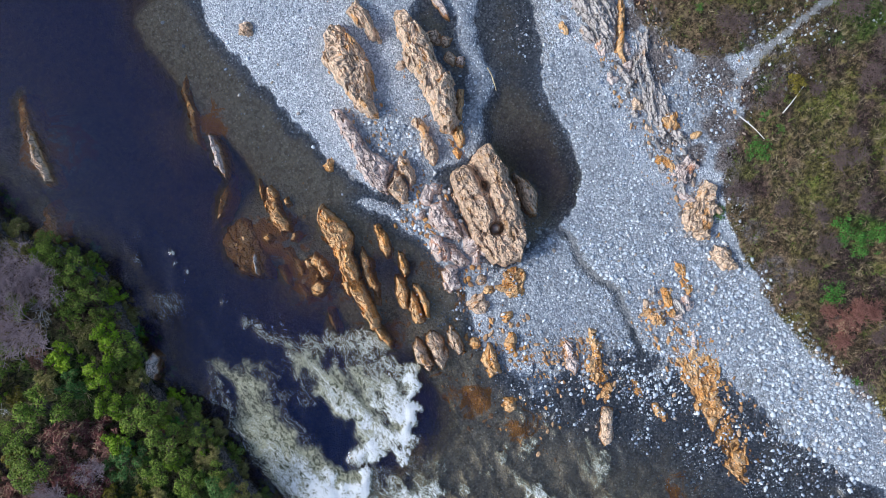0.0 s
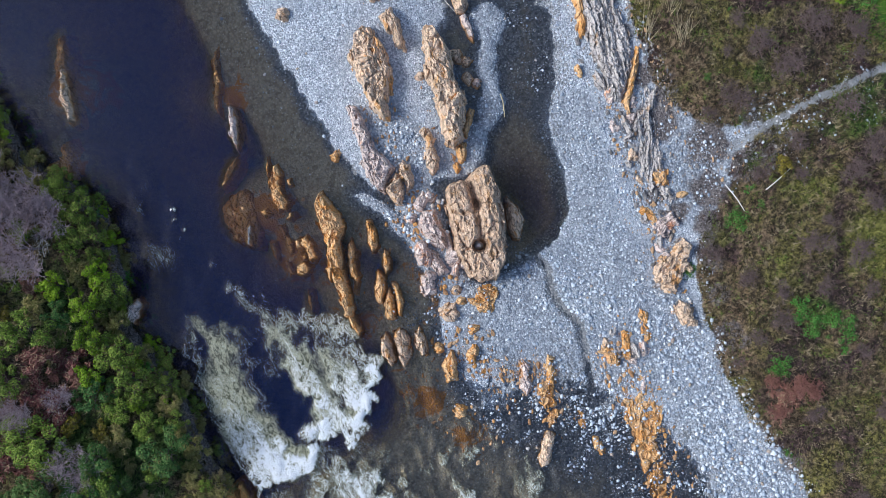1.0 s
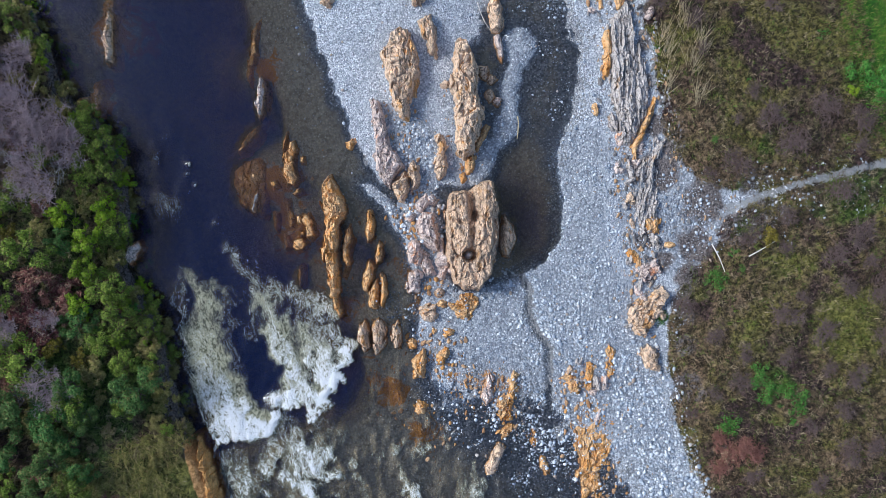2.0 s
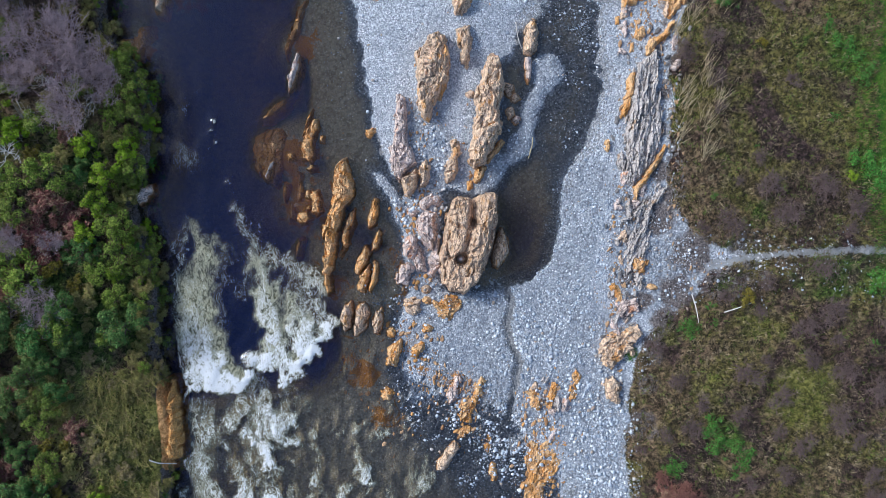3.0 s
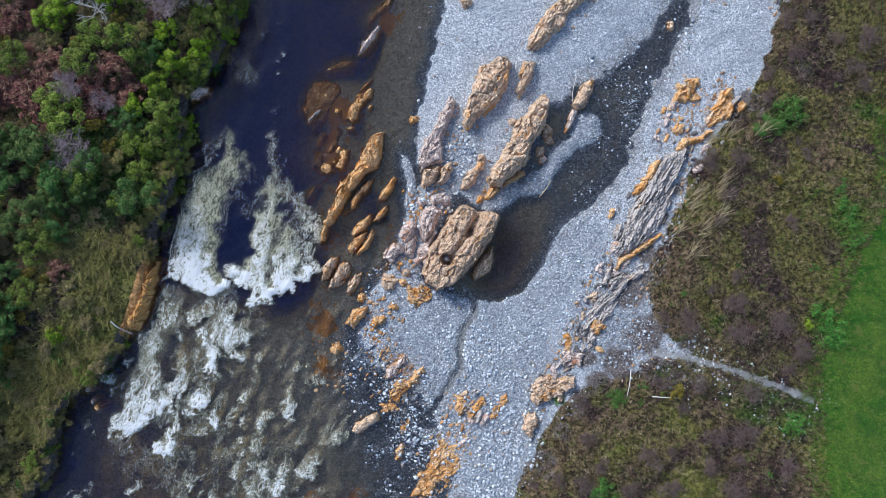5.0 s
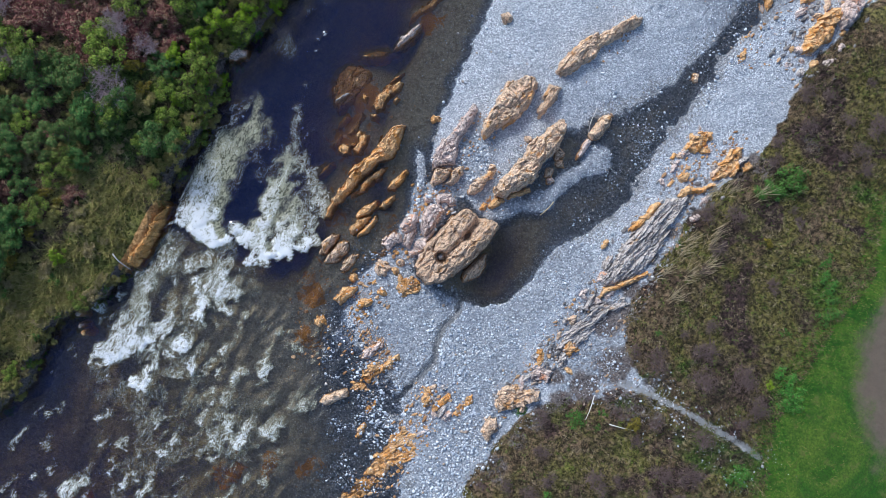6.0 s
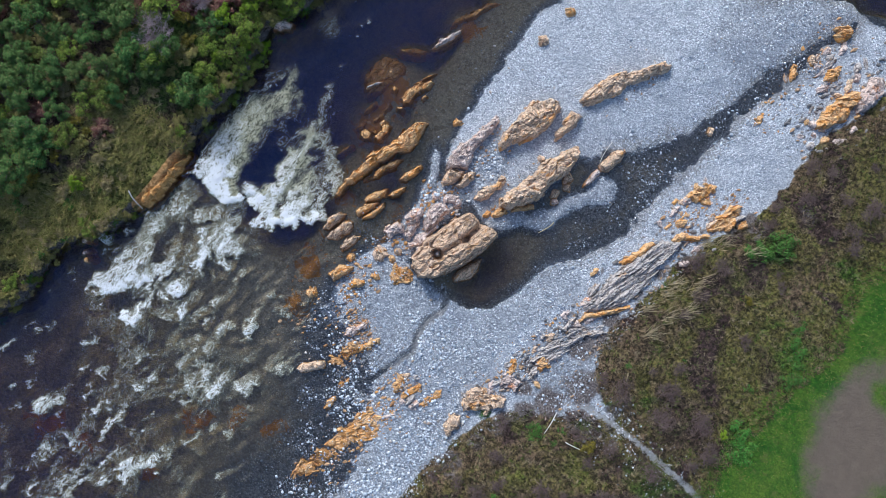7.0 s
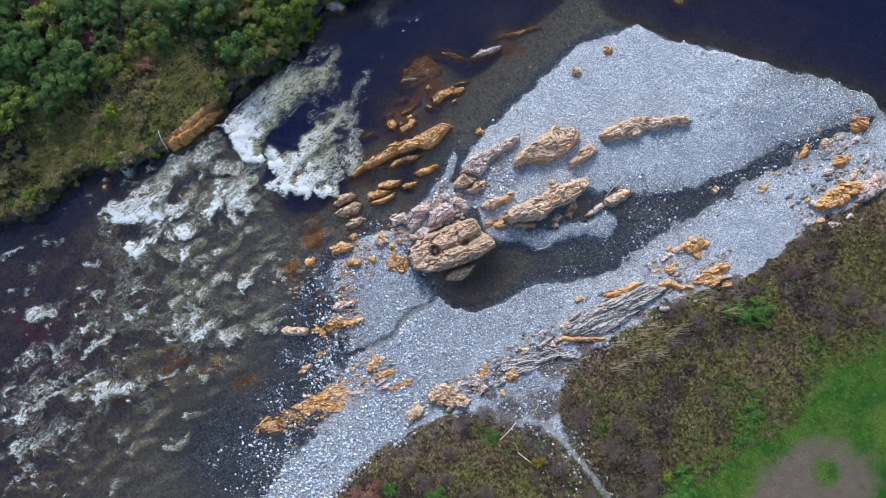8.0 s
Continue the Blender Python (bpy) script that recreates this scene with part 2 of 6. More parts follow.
def rock_material(name, light, dark, stain, stained):
    """Layered bedrock: bands along the grain, pale worn edges, dark cracks, and rusty stains by the water."""
    m = Nodes(name)
    along = m.add("Attribute", out=1, attribute_name="grain")
    where = m.place()
    bands = m.noise(m.scaled(along, 1.4, 3.2, 2.2), 1.0, 9, 0.72, 0.9)
    thin = m.noise(m.scaled(along, 4.6, 10.0, 7.0), 1.0, 7, 0.7, 0.9)
    blot = m.noise(where, 1.3, 6, 0.65)
    block = m.add("TexVoronoi", {"Vector": m.scaled(along, 1.9, 4.2, 2.0), "Scale": 1.0})
    own = m.add("SeparateColor", {0: block.node.outputs["Color"]})
    colour = m.mix(m.step(bands, 0.32, 0.5), dark, light)
    colour = m.mix(m.math("MULTIPLY", own, 0.6 - 0.55 * stained), colour, m.mix(m.add("SeparateColor", {0: block.node.outputs["Color"]}, out=1), tuple(0.55 * c for c in light), tuple(0.5 * c + 0.25 for c in light)))
    colour = m.mix(m.step(m.math("ADD", blot, m.math("MULTIPLY", m.math("SUBTRACT", own, 0.5), 0.3)), 0.66 - stained * 0.35, 0.78 - stained * 0.3), colour, stain)
    colour = m.mix(m.math("MULTIPLY", m.step(m.noise(where, 4.5, 6, 0.7), 0.54, 0.7), 0.4 - 0.3 * stained), colour, (0.72, 0.58, 0.46))
    colour = m.mix(m.math("MULTIPLY", m.step(thin, 0.54, 0.64), 0.62), colour, tuple(c * 0.35 for c in dark))
    low = m.add("SeparateXYZ", {0: where}, out=2)
    wash = m.math("ADD", m.step(low, 0.32, 0.0), m.math("MULTIPLY", m.math("SUBTRACT", blot, 0.5), 2.4))
    colour = m.mix(m.math("MULTIPLY", m.step(wash, 0.4, 1.0), 0.8), colour, m.mix(bands, (0.34, 0.145, 0.035), (0.72, 0.37, 0.11)))
    joint = m.add("TexVoronoi", {"Vector": m.scaled(m.add("VectorMath", {0: along, 1: m.add("VectorMath", {0: m.add("CombineXYZ", {0: bands, 1: blot, 2: thin}), "Scale": 0.5}, operation="SCALE")}, operation="ADD"), 1.5, 3.0, 2.5), "Scale": 1.0}, feature="DISTANCE_TO_EDGE")
    colour = m.mix(m.math("MULTIPLY", m.step(joint, 0.06, 0.014), 0.85 - 0.7 * stained), colour, (0.03, 0.02, 0.014))
    speck = m.noise(where, 22.0, 4, 0.7)
    colour = m.mix(m.math("MULTIPLY", m.step(speck, 0.56, 0.68), 0.3 - 0.2 * stained), colour, (0.78, 0.66, 0.54))
    colour = m.mix(m.math("MULTIPLY", m.step(speck, 0.44, 0.33), 0.5), colour, (0.09, 0.06, 0.04))
    pale = m.math("MULTIPLY", m.step(m.noise(m.scaled(along, 1.8, 5.0, 4.0), 1.3, 8, 0.75, 0.5), 0.54, 0.64), 0.6 - 0.45 * stained)
    colour = m.mix(m.math("MULTIPLY", pale, m.step(thin, 0.56, 0.5)), colour, tuple(min(0.9, 0.75 * c + 0.3) for c in light))
    relief = m.math("ADD", m.math("MULTIPLY", bands, 0.7), m.math("MULTIPLY", thin, 0.6))
    return m.done(m.principled(colour, 0.78, m.bump(relief, 0.9, 0.09)))


def stone_material():
    m = Nodes("river_stones")
    island = m.add("NewGeometry", out=8)
    thing = m.add("ObjectInfo", out=5)
    pick = m.math("FRACT", m.math("ADD", m.math("MULTIPLY", island, 7.31), m.math("MULTIPLY", thing, 3.77)))
    colour = m.ramp(pick, (0.0, (0.22, 0.26, 0.32)), (0.25, (0.44, 0.48, 0.54)), (0.55, (0.65, 0.69, 0.74)), (0.92, (0.9, 0.91, 0.92)), (0.96, (0.46, 0.36, 0.27)), (1.0, (0.4, 0.3, 0.2)))
    where = m.place()
    colour = m.mix(m.math("MULTIPLY", m.noise(where, 14.0, 5, 0.7), 0.35), colour, (0.26, 0.28, 0.31))
    return m.done(m.principled(colour, 0.75, m.bump(m.noise(where, 25.0, 4), 0.4, 0.02)))


def rubble_material(name, dark, light, stain):
    m = Nodes(name)
    own = m.add("NewGeometry", out=8)
    where = m.place()
    colour = m.mix(m.math("FRACT", m.math("MULTIPLY", own, 6.3)), dark, light)
    colour = m.mix(m.step(m.math("FRACT", m.math("MULTIPLY", own, 13.7)), 0.7, 0.85), colour, stain)
    grain = m.noise(where, 16.0, 6, 0.7)
    colour = m.mix(m.math("MULTIPLY", m.step(grain, 0.5, 0.35), 0.5), colour, tuple(c * 0.35 for c in dark))
    return m.done(m.principled(colour, 0.8, m.bump(grain, 0.6, 0.03)))


def leaf_material(name, young, old, dry=(0.12, 0.09, 0.04), share=0.12):
    m = Nodes(name)
    island = m.add("NewGeometry", out=8)
    thing = m.add("ObjectInfo", out=5)
    colour = m.mix(m.math("FRACT", m.math("MULTIPLY", island, 5.7)), old, young)
    colour = m.mix(m.math("MULTIPLY", thing, 0.45), colour, m.mix(0.6, old, dry))
    colour = m.mix(m.math("LESS_THAN", m.math("FRACT", m.math("MULTIPLY", island, 17.3)), share), colour, dry)
    return m.done(m.principled(colour, 0.65, **{"Specular IOR Level": 0.15}))


def grass_material():
    m = Nodes("bank_grass")
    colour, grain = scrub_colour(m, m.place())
    island = m.add("NewGeometry", out=8)
    tuft = m.value("tuft")
    straw = m.math("MULTIPLY", m.step(m.math("FRACT", m.math("MULTIPLY", tuft, 7.7)), 0.66, 0.98), 0.75)
    colour = m.mix(straw, colour, m.mix(m.math("FRACT", m.math("MULTIPLY", island, 9.1)), (0.22, 0.16, 0.09), (0.54, 0.44, 0.27)))
    colour = m.mix(m.math("MULTIPLY", m.step(m.math("FRACT", m.math("MULTIPLY", tuft, 3.1)), 0.5, 0.1), 0.9), colour, (0.03, 0.026, 0.015))
    colour = m.mix(m.math("MULTIPLY", m.step(m.math("FRACT", m.math("MULTIPLY", tuft, 5.3)), 0.86, 0.97), 0.7), colour, (0.16, 0.23, 0.035))
    return m.done(m.principled(colour, 0.75, **{"Specular IOR Level": 0.15}))


def water_material():
    m = Nodes("river_water")
    where = m.place()
    depth, foam, air = m.value("depth"), m.value("foam"), m.value("air")
    # brown, clear water: what lies below fades with depth, blue first
    passes = [m.math("MULTIPLY", 0.98, m.math("EXPONENT", m.math("MULTIPLY", depth, -k))) for k in (0.34, 0.45, 0.92)]
    tint = m.add("CombineColor", {0: passes[0], 1: passes[1], 2: passes[2]})
    clear = m.add("BsdfTransparent", {0: tint})
    body = m.add("BsdfDiffuse", {0: (0.003, 0.007, 0.03, 1.0)})
    share = m.math("EXPONENT", m.math("MULTIPLY", depth, -1.6))
    under = m.add("AddShader", {0: clear, 1: m.add("MixShader", {0: share, 1: body, 2: m.add("BsdfDiffuse", {0: (0, 0, 0, 1)})})})
    ripple = m.math("ADD", m.noise(m.scaled(where, 1.0, 0.6, 1.0), 2.2, 5, 0.6, 0.6), m.math("MULTIPLY", m.noise(where, 9.0, 4), 0.3))
    normal = m.bump(ripple, 0.3, 0.05)
    shine = m.add("BsdfGlossy", {"Color": (0.95, 0.97, 1.0, 1.0), "Roughness": 0.06, "Normal": normal})
    water = m.add("MixShader", {0: m.add("Fresnel", {"IOR": 1.33, "Normal": normal}), 1: under, 2: shine})
    # froth: fine threads drawn out along the current
    warp = m.scaled(where, 1.0, 0.5, 1.0)
    broad = m.noise(warp, 1.5, 8, 0.62, 1.5)
    lace = m.noise(warp, 4.4, 7, 0.64, 1.3)
    fine = m.noise(where, 12.0, 5, 0.68, 1.0)
    ridges = [m.math("POWER", m.math("SUBTRACT", 1.0, m.math("MINIMUM", m.math("MULTIPLY", m.math("ABSOLUTE", m.math("SUBTRACT", n, 0.5)), k), 1.0)), 1.6) for n, k in ((broad, 8.0), (lace, 7.0), (fine, 6.0))]
    web = m.math("ADD", m.math("MULTIPLY", m.math("MAXIMUM", ridges[0], m.math("MULTIPLY", ridges[1], 0.9)), 0.75), m.math("MULTIPLY", ridges[2], 0.3))
    gate = m.step(foam, 0.03, 0.22)
    body_of_foam = m.math("ADD", m.math("MULTIPLY", m.math("MULTIPLY", foam, foam), 1.02), m.math("MULTIPLY", foam, 0.3))
    value = m.math("ADD", body_of_foam, m.math("MULTIPLY", gate, m.math("ADD", m.math("MULTIPLY", m.math("SUBTRACT", web, 0.4), 1.2), m.math("MULTIPLY", m.math("SUBTRACT", lace, 0.5), 0.7))))
    cover = m.step(value, 0.46, 0.8)
    airy = m.add("BsdfDiffuse", {0: m.mix(m.step(m.math("ADD", m.math("MULTIPLY", lace, 0.6), m.math("MULTIPLY", fine, 0.4)), 0.4, 0.6), (0.085, 0.085, 0.05), (0.5, 0.48, 0.33))})
    water = m.add("MixShader", {0: m.math("MULTIPLY", m.step(m.math("ADD", air, m.math("MULTIPLY", m.math("SUBTRACT", broad, 0.5), 1.1)), 0.12, 1.0), 0.92), 1: water, 2: airy})
    thick = m.step(m.math("ADD", value, m.math("MULTIPLY", m.math("SUBTRACT", fine, 0.5), 1.0)), 0.68, 1.3)
    froth = m.principled(m.mix(thick, (0.4, 0.39, 0.27), (0.97, 0.97, 0.96)), 0.6, m.bump(m.math("ADD", lace, fine), 0.8, 0.15))
    return m.done(m.add("MixShader", {0: cover, 1: water, 2: froth}))


def plain_material(name, a, b, scale, rough=0.8, stretch=(1, 1, 1)):
    m = Nodes(name)
    where = m.scaled(m.add("TexCoord", out=3), *stretch)
    grain = m.noise(where, scale, 6, 0.65)
    return m.done(m.principled(m.mix(grain, a, b), rough, m.bump(grain, 0.5, 0.02)))


GROUND = ground_material()
TAN = rock_material("tan_bedrock", (0.84, 0.6, 0.4), (0.26, 0.16, 0.09), (0.7, 0.37, 0.13), 0.2)
BROWN = rock_material("brown_bedrock", (0.7, 0.48, 0.31), (0.2, 0.13, 0.075), (0.46, 0.27, 0.13), 0.25)
ORANGE = rock_material("rusty_bedrock", (0.8, 0.49, 0.22), (0.28, 0.14, 0.05), (0.7, 0.33, 0.08), 0.55)
GREY = rock_material("grey_slate", (0.56, 0.5, 0.46), (0.2, 0.185, 0.185), (0.5, 0.33, 0.2), 0.05)
PINK = rock_material("pink_grey_bedrock", (0.8, 0.64, 0.56), (0.34, 0.25, 0.22), (0.66, 0.32, 0.17), 0.15)
CLAY = rock_material("orange_clay", (0.86, 0.48, 0.15), (0.4, 0.19, 0.05), (0.6, 0.3, 0.08), 0.75)
RUBBLE = rubble_material("slaty_rubble", (0.13, 0.12, 0.115), (0.36, 0.33, 0.31), (0.5, 0.31, 0.16))
RUSTY_RUBBLE = rubble_material("rusty_rubble", (0.3, 0.15, 0.06), (0.62, 0.4, 0.22), (0.6, 0.31, 0.1))
STONE = stone_material()
WATER = water_material()
GRASS = grass_material()
BARK = plain_material("bark", (0.05, 0.04, 0.032), (0.14, 0.11, 0.09), 12.0)
TWIG = plain_material("grey_mauve_twigs", (0.24, 0.17, 0.18), (0.52, 0.41, 0.43), 4.0)
BROWN_TWIG = plain_material("brown_mauve_twigs", (0.06, 0.04, 0.036), (0.27, 0.185, 0.165), 4.0)
RED_TWIG = plain_material("red_brown_twigs", (0.17, 0.065, 0.05), (0.4, 0.19, 0.14), 4.0)
PALE_WOOD = plain_material("bleached_wood", (0.5, 0.47, 0.43), (0.78, 0.75, 0.7), 6.0)
STRAW = plain_material("dry_reed", (0.42, 0.32, 0.17), (0.74, 0.61, 0.38), 5.0)
ASPHALT = plain_material("asphalt", (0.16, 0.165, 0.175), (0.25, 0.255, 0.265), 40.0)
LIME = leaf_material("bright_green_leaves", (0.33, 0.46, 0.02), (0.15, 0.27, 0.01))
DARK = leaf_material("dark_green_leaves", (0.15, 0.3, 0.07), (0.03, 0.085, 0.02), (0.18, 0.16, 0.05))
MID = leaf_material("mid_green_leaves", (0.34, 0.43, 0.06), (0.085, 0.15, 0.018))
OLIVE = leaf_material("olive_leaves", (0.34, 0.32, 0.085), (0.11, 0.11, 0.025), (0.38, 0.29, 0.12), 0.2)
RUSSET = leaf_material("russet_fern", (0.3, 0.105, 0.09), (0.11, 0.036, 0.036), (0.36, 0.25, 0.15), 0.2)
TURF = leaf_material("meadow_blades", (0.12, 0.3, 0.02), (0.035, 0.14, 0.008), (0.28, 0.26, 0.07), 0.2)
DRY = leaf_material("dry_tan_grass", (0.44, 0.34, 0.18), (0.19, 0.14, 0.07), (0.22, 0.2, 0.06), 0.25)
EMERALD = leaf_material("fresh_green_leaves", (0.15, 0.36, 0.06), (0.04, 0.14, 0.02))
YELLOW = leaf_material("yellow_green_leaves", (0.3, 0.24, 0.03), (0.13, 0.11, 0.015))

# ---- the lie of the land ----
LEFT = plans((900, -1900), (500, -1100), (260, -500), (225, -200), (250, -45), (242, -4), (262, 46), (298, 87), (306, 140), (294, 185), (298, 237),
             (276, 285), (262, 330), (278, 385), (290, 430), (285, 500), (278, 553), (288, 624), (296, 690), (288, 755), (268, 835), (226, 884),
             (202, 950), (216, 1052), (180, 1141), (90, 1300), (-300, 1700), (-60000, 30000), (-60000, -60000), (900, -60000))
BAR = plans((692, 268), (684, 215), (678, 150), (674, 90), (669, 20), (667, -45), (675, -100), (714, -173), (772, -203), (886, -295), (994, -362),
            (1069, -425), (1152, -467), (1185, -460), (1140, -350), (1105, -250), (1085, -150), (1060, -60), (1018, 0), (995, 40), (955, 62),
            (938, 85), (930, 110), (905, 130), (900, 200), (880, 290), (855, 325), (840, 350), (800, 345), (760, 345), (705, 300))
LOWER = plans((1000, 330), (1030, 290), (1070, 230), (1080, 150), (1085, 50), (1100, -50), (1112, -125), (1140, -240), (1160, -350), (1190, -455),
              (1260, -470), (1400, -700), (1700, -1300), (2500, -60000), (60000, -60000), (60000, 60000), (1400, 60000), (1120, 1700), (1050, 1300), (1015, 1149),
              (985, 1067), (962, 977), (945, 900), (910, 820), (868, 765), (845, 735), (790, 712), (740, 702), (700, 697), (688, 640), (690, 560),
              (705, 520), (745, 500), (800, 525), (880, 520), (920, 515), (960, 480), (988, 400))
VEG = plans((1290, -300), (1250, -124), (1252, 20), (1205, 110), (1192, 200), (1188, 318), (1180, 400), (1186, 436), (1225, 470), (1270, 492), (1300, 502),
            (1300, 508), (1270, 518), (1235, 538), (1190, 558), (1130, 585), (1108, 615), (1092, 661), (1070, 750), (1066, 850), (1066, 890), (1078, 985), (1074, 1081), (1100, 1300),
            (1200, 1700), (2000, 60000), (60000, 60000), (60000, -60000), (2700, -60000), (1800, -1300), (1450, -600))
MEADOW = plans((1560, 650), (1490, 448), (1494, 361), (1500, 224), (1525, 118), (1510, 69), (1480, -4), (1512, -84), (1510, -192), (1640, -600),
               (2000, -60000), (60000, -60000), (60000, 60000), (2600, 60000), (1750, 950))
BALD = plans((1612, 320), (1580, 208), (1583, 118), (1636, 53), (1697, 26), (1751, 55), (1778, 105), (1800, 260), (1720, 430))
CREEK = plans((884, 520), (889, 546), (877, 578), (881, 612), (893, 645), (880, 690), (862, 750))
ARC = plans((985, 165), (958, 215), (937, 262), (898, 303), (852, 342))
TONGUE = plans((682, 302), (700, 340), (724, 396))
CAUSEWAY = plans((752, 355), (742, 420), (745, 500))
TRACK = plans((1230, 512), (1290, 504), (1350, 502), (1460, 506), (1515, 511))


def blotches(x, y, spots):
    """Soft patches from (u, v, radius in metres, strength)."""
    total = np.zeros(np.shape(x))
    for u, v, r, s in spots:
        cx, cy = plan(u, v)
        total = np.maximum(total, s * np.exp(-((x - cx) ** 2 + (y - cy) ** 2) / (r * r)))
    return total


def shores(x, y):
    """Signed distances from the water's edge of the left bank, of the gravel, and of the overgrown bank, in metres."""
    wx = x + (fbm(x * 0.9, y * 0.9, 3) - 0.5) * 0.9 + (fbm(x * 3, y * 3, 4) - 0.5) * 0.25
    wy = y + (fbm(x * 0.9, y * 0.9, 5) - 0.5) * 0.9 + (fbm(x * 3, y * 3, 6) - 0.5) * 0.25
    gravel = np.maximum(inside(wx, wy, BAR), inside(wx, wy, LOWER))
    blob = plan(986, 150)
    arc = np.maximum(0.52 - line_gap(wx, wy, ARC), 0.98 - np.hypot(wx - blob[0], wy - blob[1]))
    arc = np.maximum(arc, 0.3 - line_gap(wx, wy, TONGUE))
    arc = np.maximum(arc, 1.0 - line_gap(wx, wy, CAUSEWAY))
    return inside(wx, wy, LEFT) + 0.1, gravel, arc, inside(wx + (fbm(x * 0.35, y * 0.35, 7) - 0.5) * 1.6, wy + (fbm(x * 0.35, y * 0.35, 8) - 0.5) * 1.6, VEG)


def land(x, y):
    """Height of the ground in metres over the calm water, and what covers it."""
    left, gravel, arc, veg = shores(x, y)
    out = np.maximum(-gravel, 0)
    down = ramp(y, plan(0, 560)[1], plan(0, 690)[1])
    steep = 0.02 + 0.11 * np.minimum(out, 3.4) + 2.0 * np.clip(out - 3.4, 0, 1.8)
    shoal = blotches(x, y, [(540, 240, 3.2, 1.0), (560, 330, 3.2, 1.0), (590, 430, 3.0, 1.0), (560, 60, 2.2, 0.95), (600, 500, 2.2, 0.95), (625, 560, 2.0, 0.9), (335, -70, 2.4, 0.95), (285, 40, 1.8, 0.9), (262, 110, 1.3, 0.85)])
    steep = np.minimum(steep, 0.33 + 4.0 * (1 - shoal) ** 1.5)
    rapid = 0.01 + 0.022 * np.minimum(out, 4) + 0.05 * np.clip(out - 4, 0, 7) + 0.13 * np.clip(out - 11, 0, 9)
    depth = steep * (1 - down) + rapid * down
    # the bar's upstream edge drops straight into the deep
    a, b = plan(690, -150), plan(1240, -500)
    head = ramp((x - a[0]) * (a[1] - b[1]) + (y - a[1]) * (b[0] - a[0]), -6, 12) * ramp(y, plan(0, -120)[1], plan(0, -200)[1])
    depth = np.maximum(depth, head * 1.3 * np.minimum(out, 1.8))
    pool = plan(915, 430)
    depth = depth + 1.3 * np.exp(-((x - pool[0]) ** 2 / 2.4 + (y - pool[1]) ** 2 / 7.0))
    bank = 0.4 + 1.6 * np.clip(-left, 0, 3)
    z = -np.minimum(depth, bank)
    # the slack water between the bar and the far gravel is a hand deep
    slack = ramp(x, plan(890, 0)[0], plan(1000, 0)[0]) * ramp(y, plan(0, 330)[1], plan(0, 190)[1]) * ramp(x, plan(1350, 0)[0], plan(1250, 0)[0]) * (1 - head)
    z = np.where(gravel < 0, z * (1 - slack) + np.maximum(z, -0.07) * slack, z)
    z = np.where(arc > -0.6, np.maximum(z, np.clip(arc * 0.45, -0.3, 0.16)), z)
    low = blotches(x, y, [(775, 660, 3.0, 0.75), (850, 740, 3.0, 0.6), (700, 600, 1.5, 0.5)])
    dry = 0.42 * (1 - low) * (1 - np.exp(-np.maximum(gravel, 0) / 2.6))
    z = np.where(gravel > 0, dry, z)
    creek = line_gap(x, y, CREEK)
    z = np.where(gravel > -0.3, z - (z + 0.06) * np.exp(-((creek / 0.15) ** 2)) * (0.55 + 0.45 * fbm(x * 2, y * 2, 29)), z)
    rise = ramp(veg, -0.6, 2.6)
    z = z + 0.75 * rise + 0.3 * ramp(veg, 2, 9)
    rim = ramp(left, -0.15, 0.55)
    z = np.where(left > -0.15, z * (1 - rim) + rim * (0.9 + 1.1 * ramp(left, 0.5, 5)), z)
    bumpy = (fbm(x * 0.5, y * 0.5, 21) - 0.5) * 0.14 + (fbm(x * 2.2, y * 2.2, 22) - 0.5) * 0.1 + (value_noise(x * 5, y * 5, 23) - 0.5) * 0.05
    mown = ramp(inside(x, y, MEADOW), -1, 1)
    z = z + bumpy * (1 + 2.5 * ramp(veg, 0, 2) * (1 - mown) - 0.8 * mown + 2.5 * (left > 0.3))
    far = np.hypot(x, y)
    return z + ramp(far, 70, 700) * 6 * ((veg > 0) | (left > 0)), left, gravel, arc, veg


# ground: one sheet, fine where the camera passes and wide to the horizon
near = np.arange(-37.0, 40.01, 0.2)
away = np.array([41, 43, 46, 50, 56, 65, 80, 110, 160, 250, 400, 700, 1200, 2000])
axis = np.concatenate([-(away[::-1] - 3.0), near, away])
gx, gy = np.meshgrid(axis, axis - 2.0, indexing="ij")
gz, g_left, g_gravel, g_arc, g_veg = land(gx, gy)
ground = solid("ground", np.stack([gx, gy, gz], -1).reshape(-1, 3), grid_faces(len(axis), len(axis)), GROUND)
tagged(ground, "blue-grey river gravel, brown scrub soil and green meadow", "ground", kind="structure")
still = ramp(gx, plan(920, 0)[0], plan(975, 0)[0]) * ramp(gy, plan(0, 420)[1], plan(0, 300)[1]) * ramp(gx, plan(1250, 0)[0], plan(1170, 0)[0])
clean = np.maximum(0.5 * still, blotches(gx, gy, [(760, 740, 3.0, 0.8), (820, 800, 4.0, 0.85), (880, 920, 4.0, 0.85), (860, 1060, 5.0, 0.8), (680, 640, 1.5, 0.5)]))
measure_of(ground, "bed", ramp(-np.maximum(g_gravel, g_arc), -0.1, 1.2) * (g_left < 0) * (1 - clean))
margin = np.maximum(ramp(g_gravel, 0.1, -0.3), still * ramp(np.maximum(g_gravel, g_arc * 1.5 + 0.2), 1.5, -0.5))
low_ground = blotches(gx, gy, [(760, 690, 2.0, 0.55), (830, 720, 2.4, 0.6), (850, 790, 2.0, 0.6), (710, 610, 1.4, 0.4), (890, 760, 1.4, 0.5), (930, 880, 1.8, 0.5), (945, 980, 2.4, 0.5)])
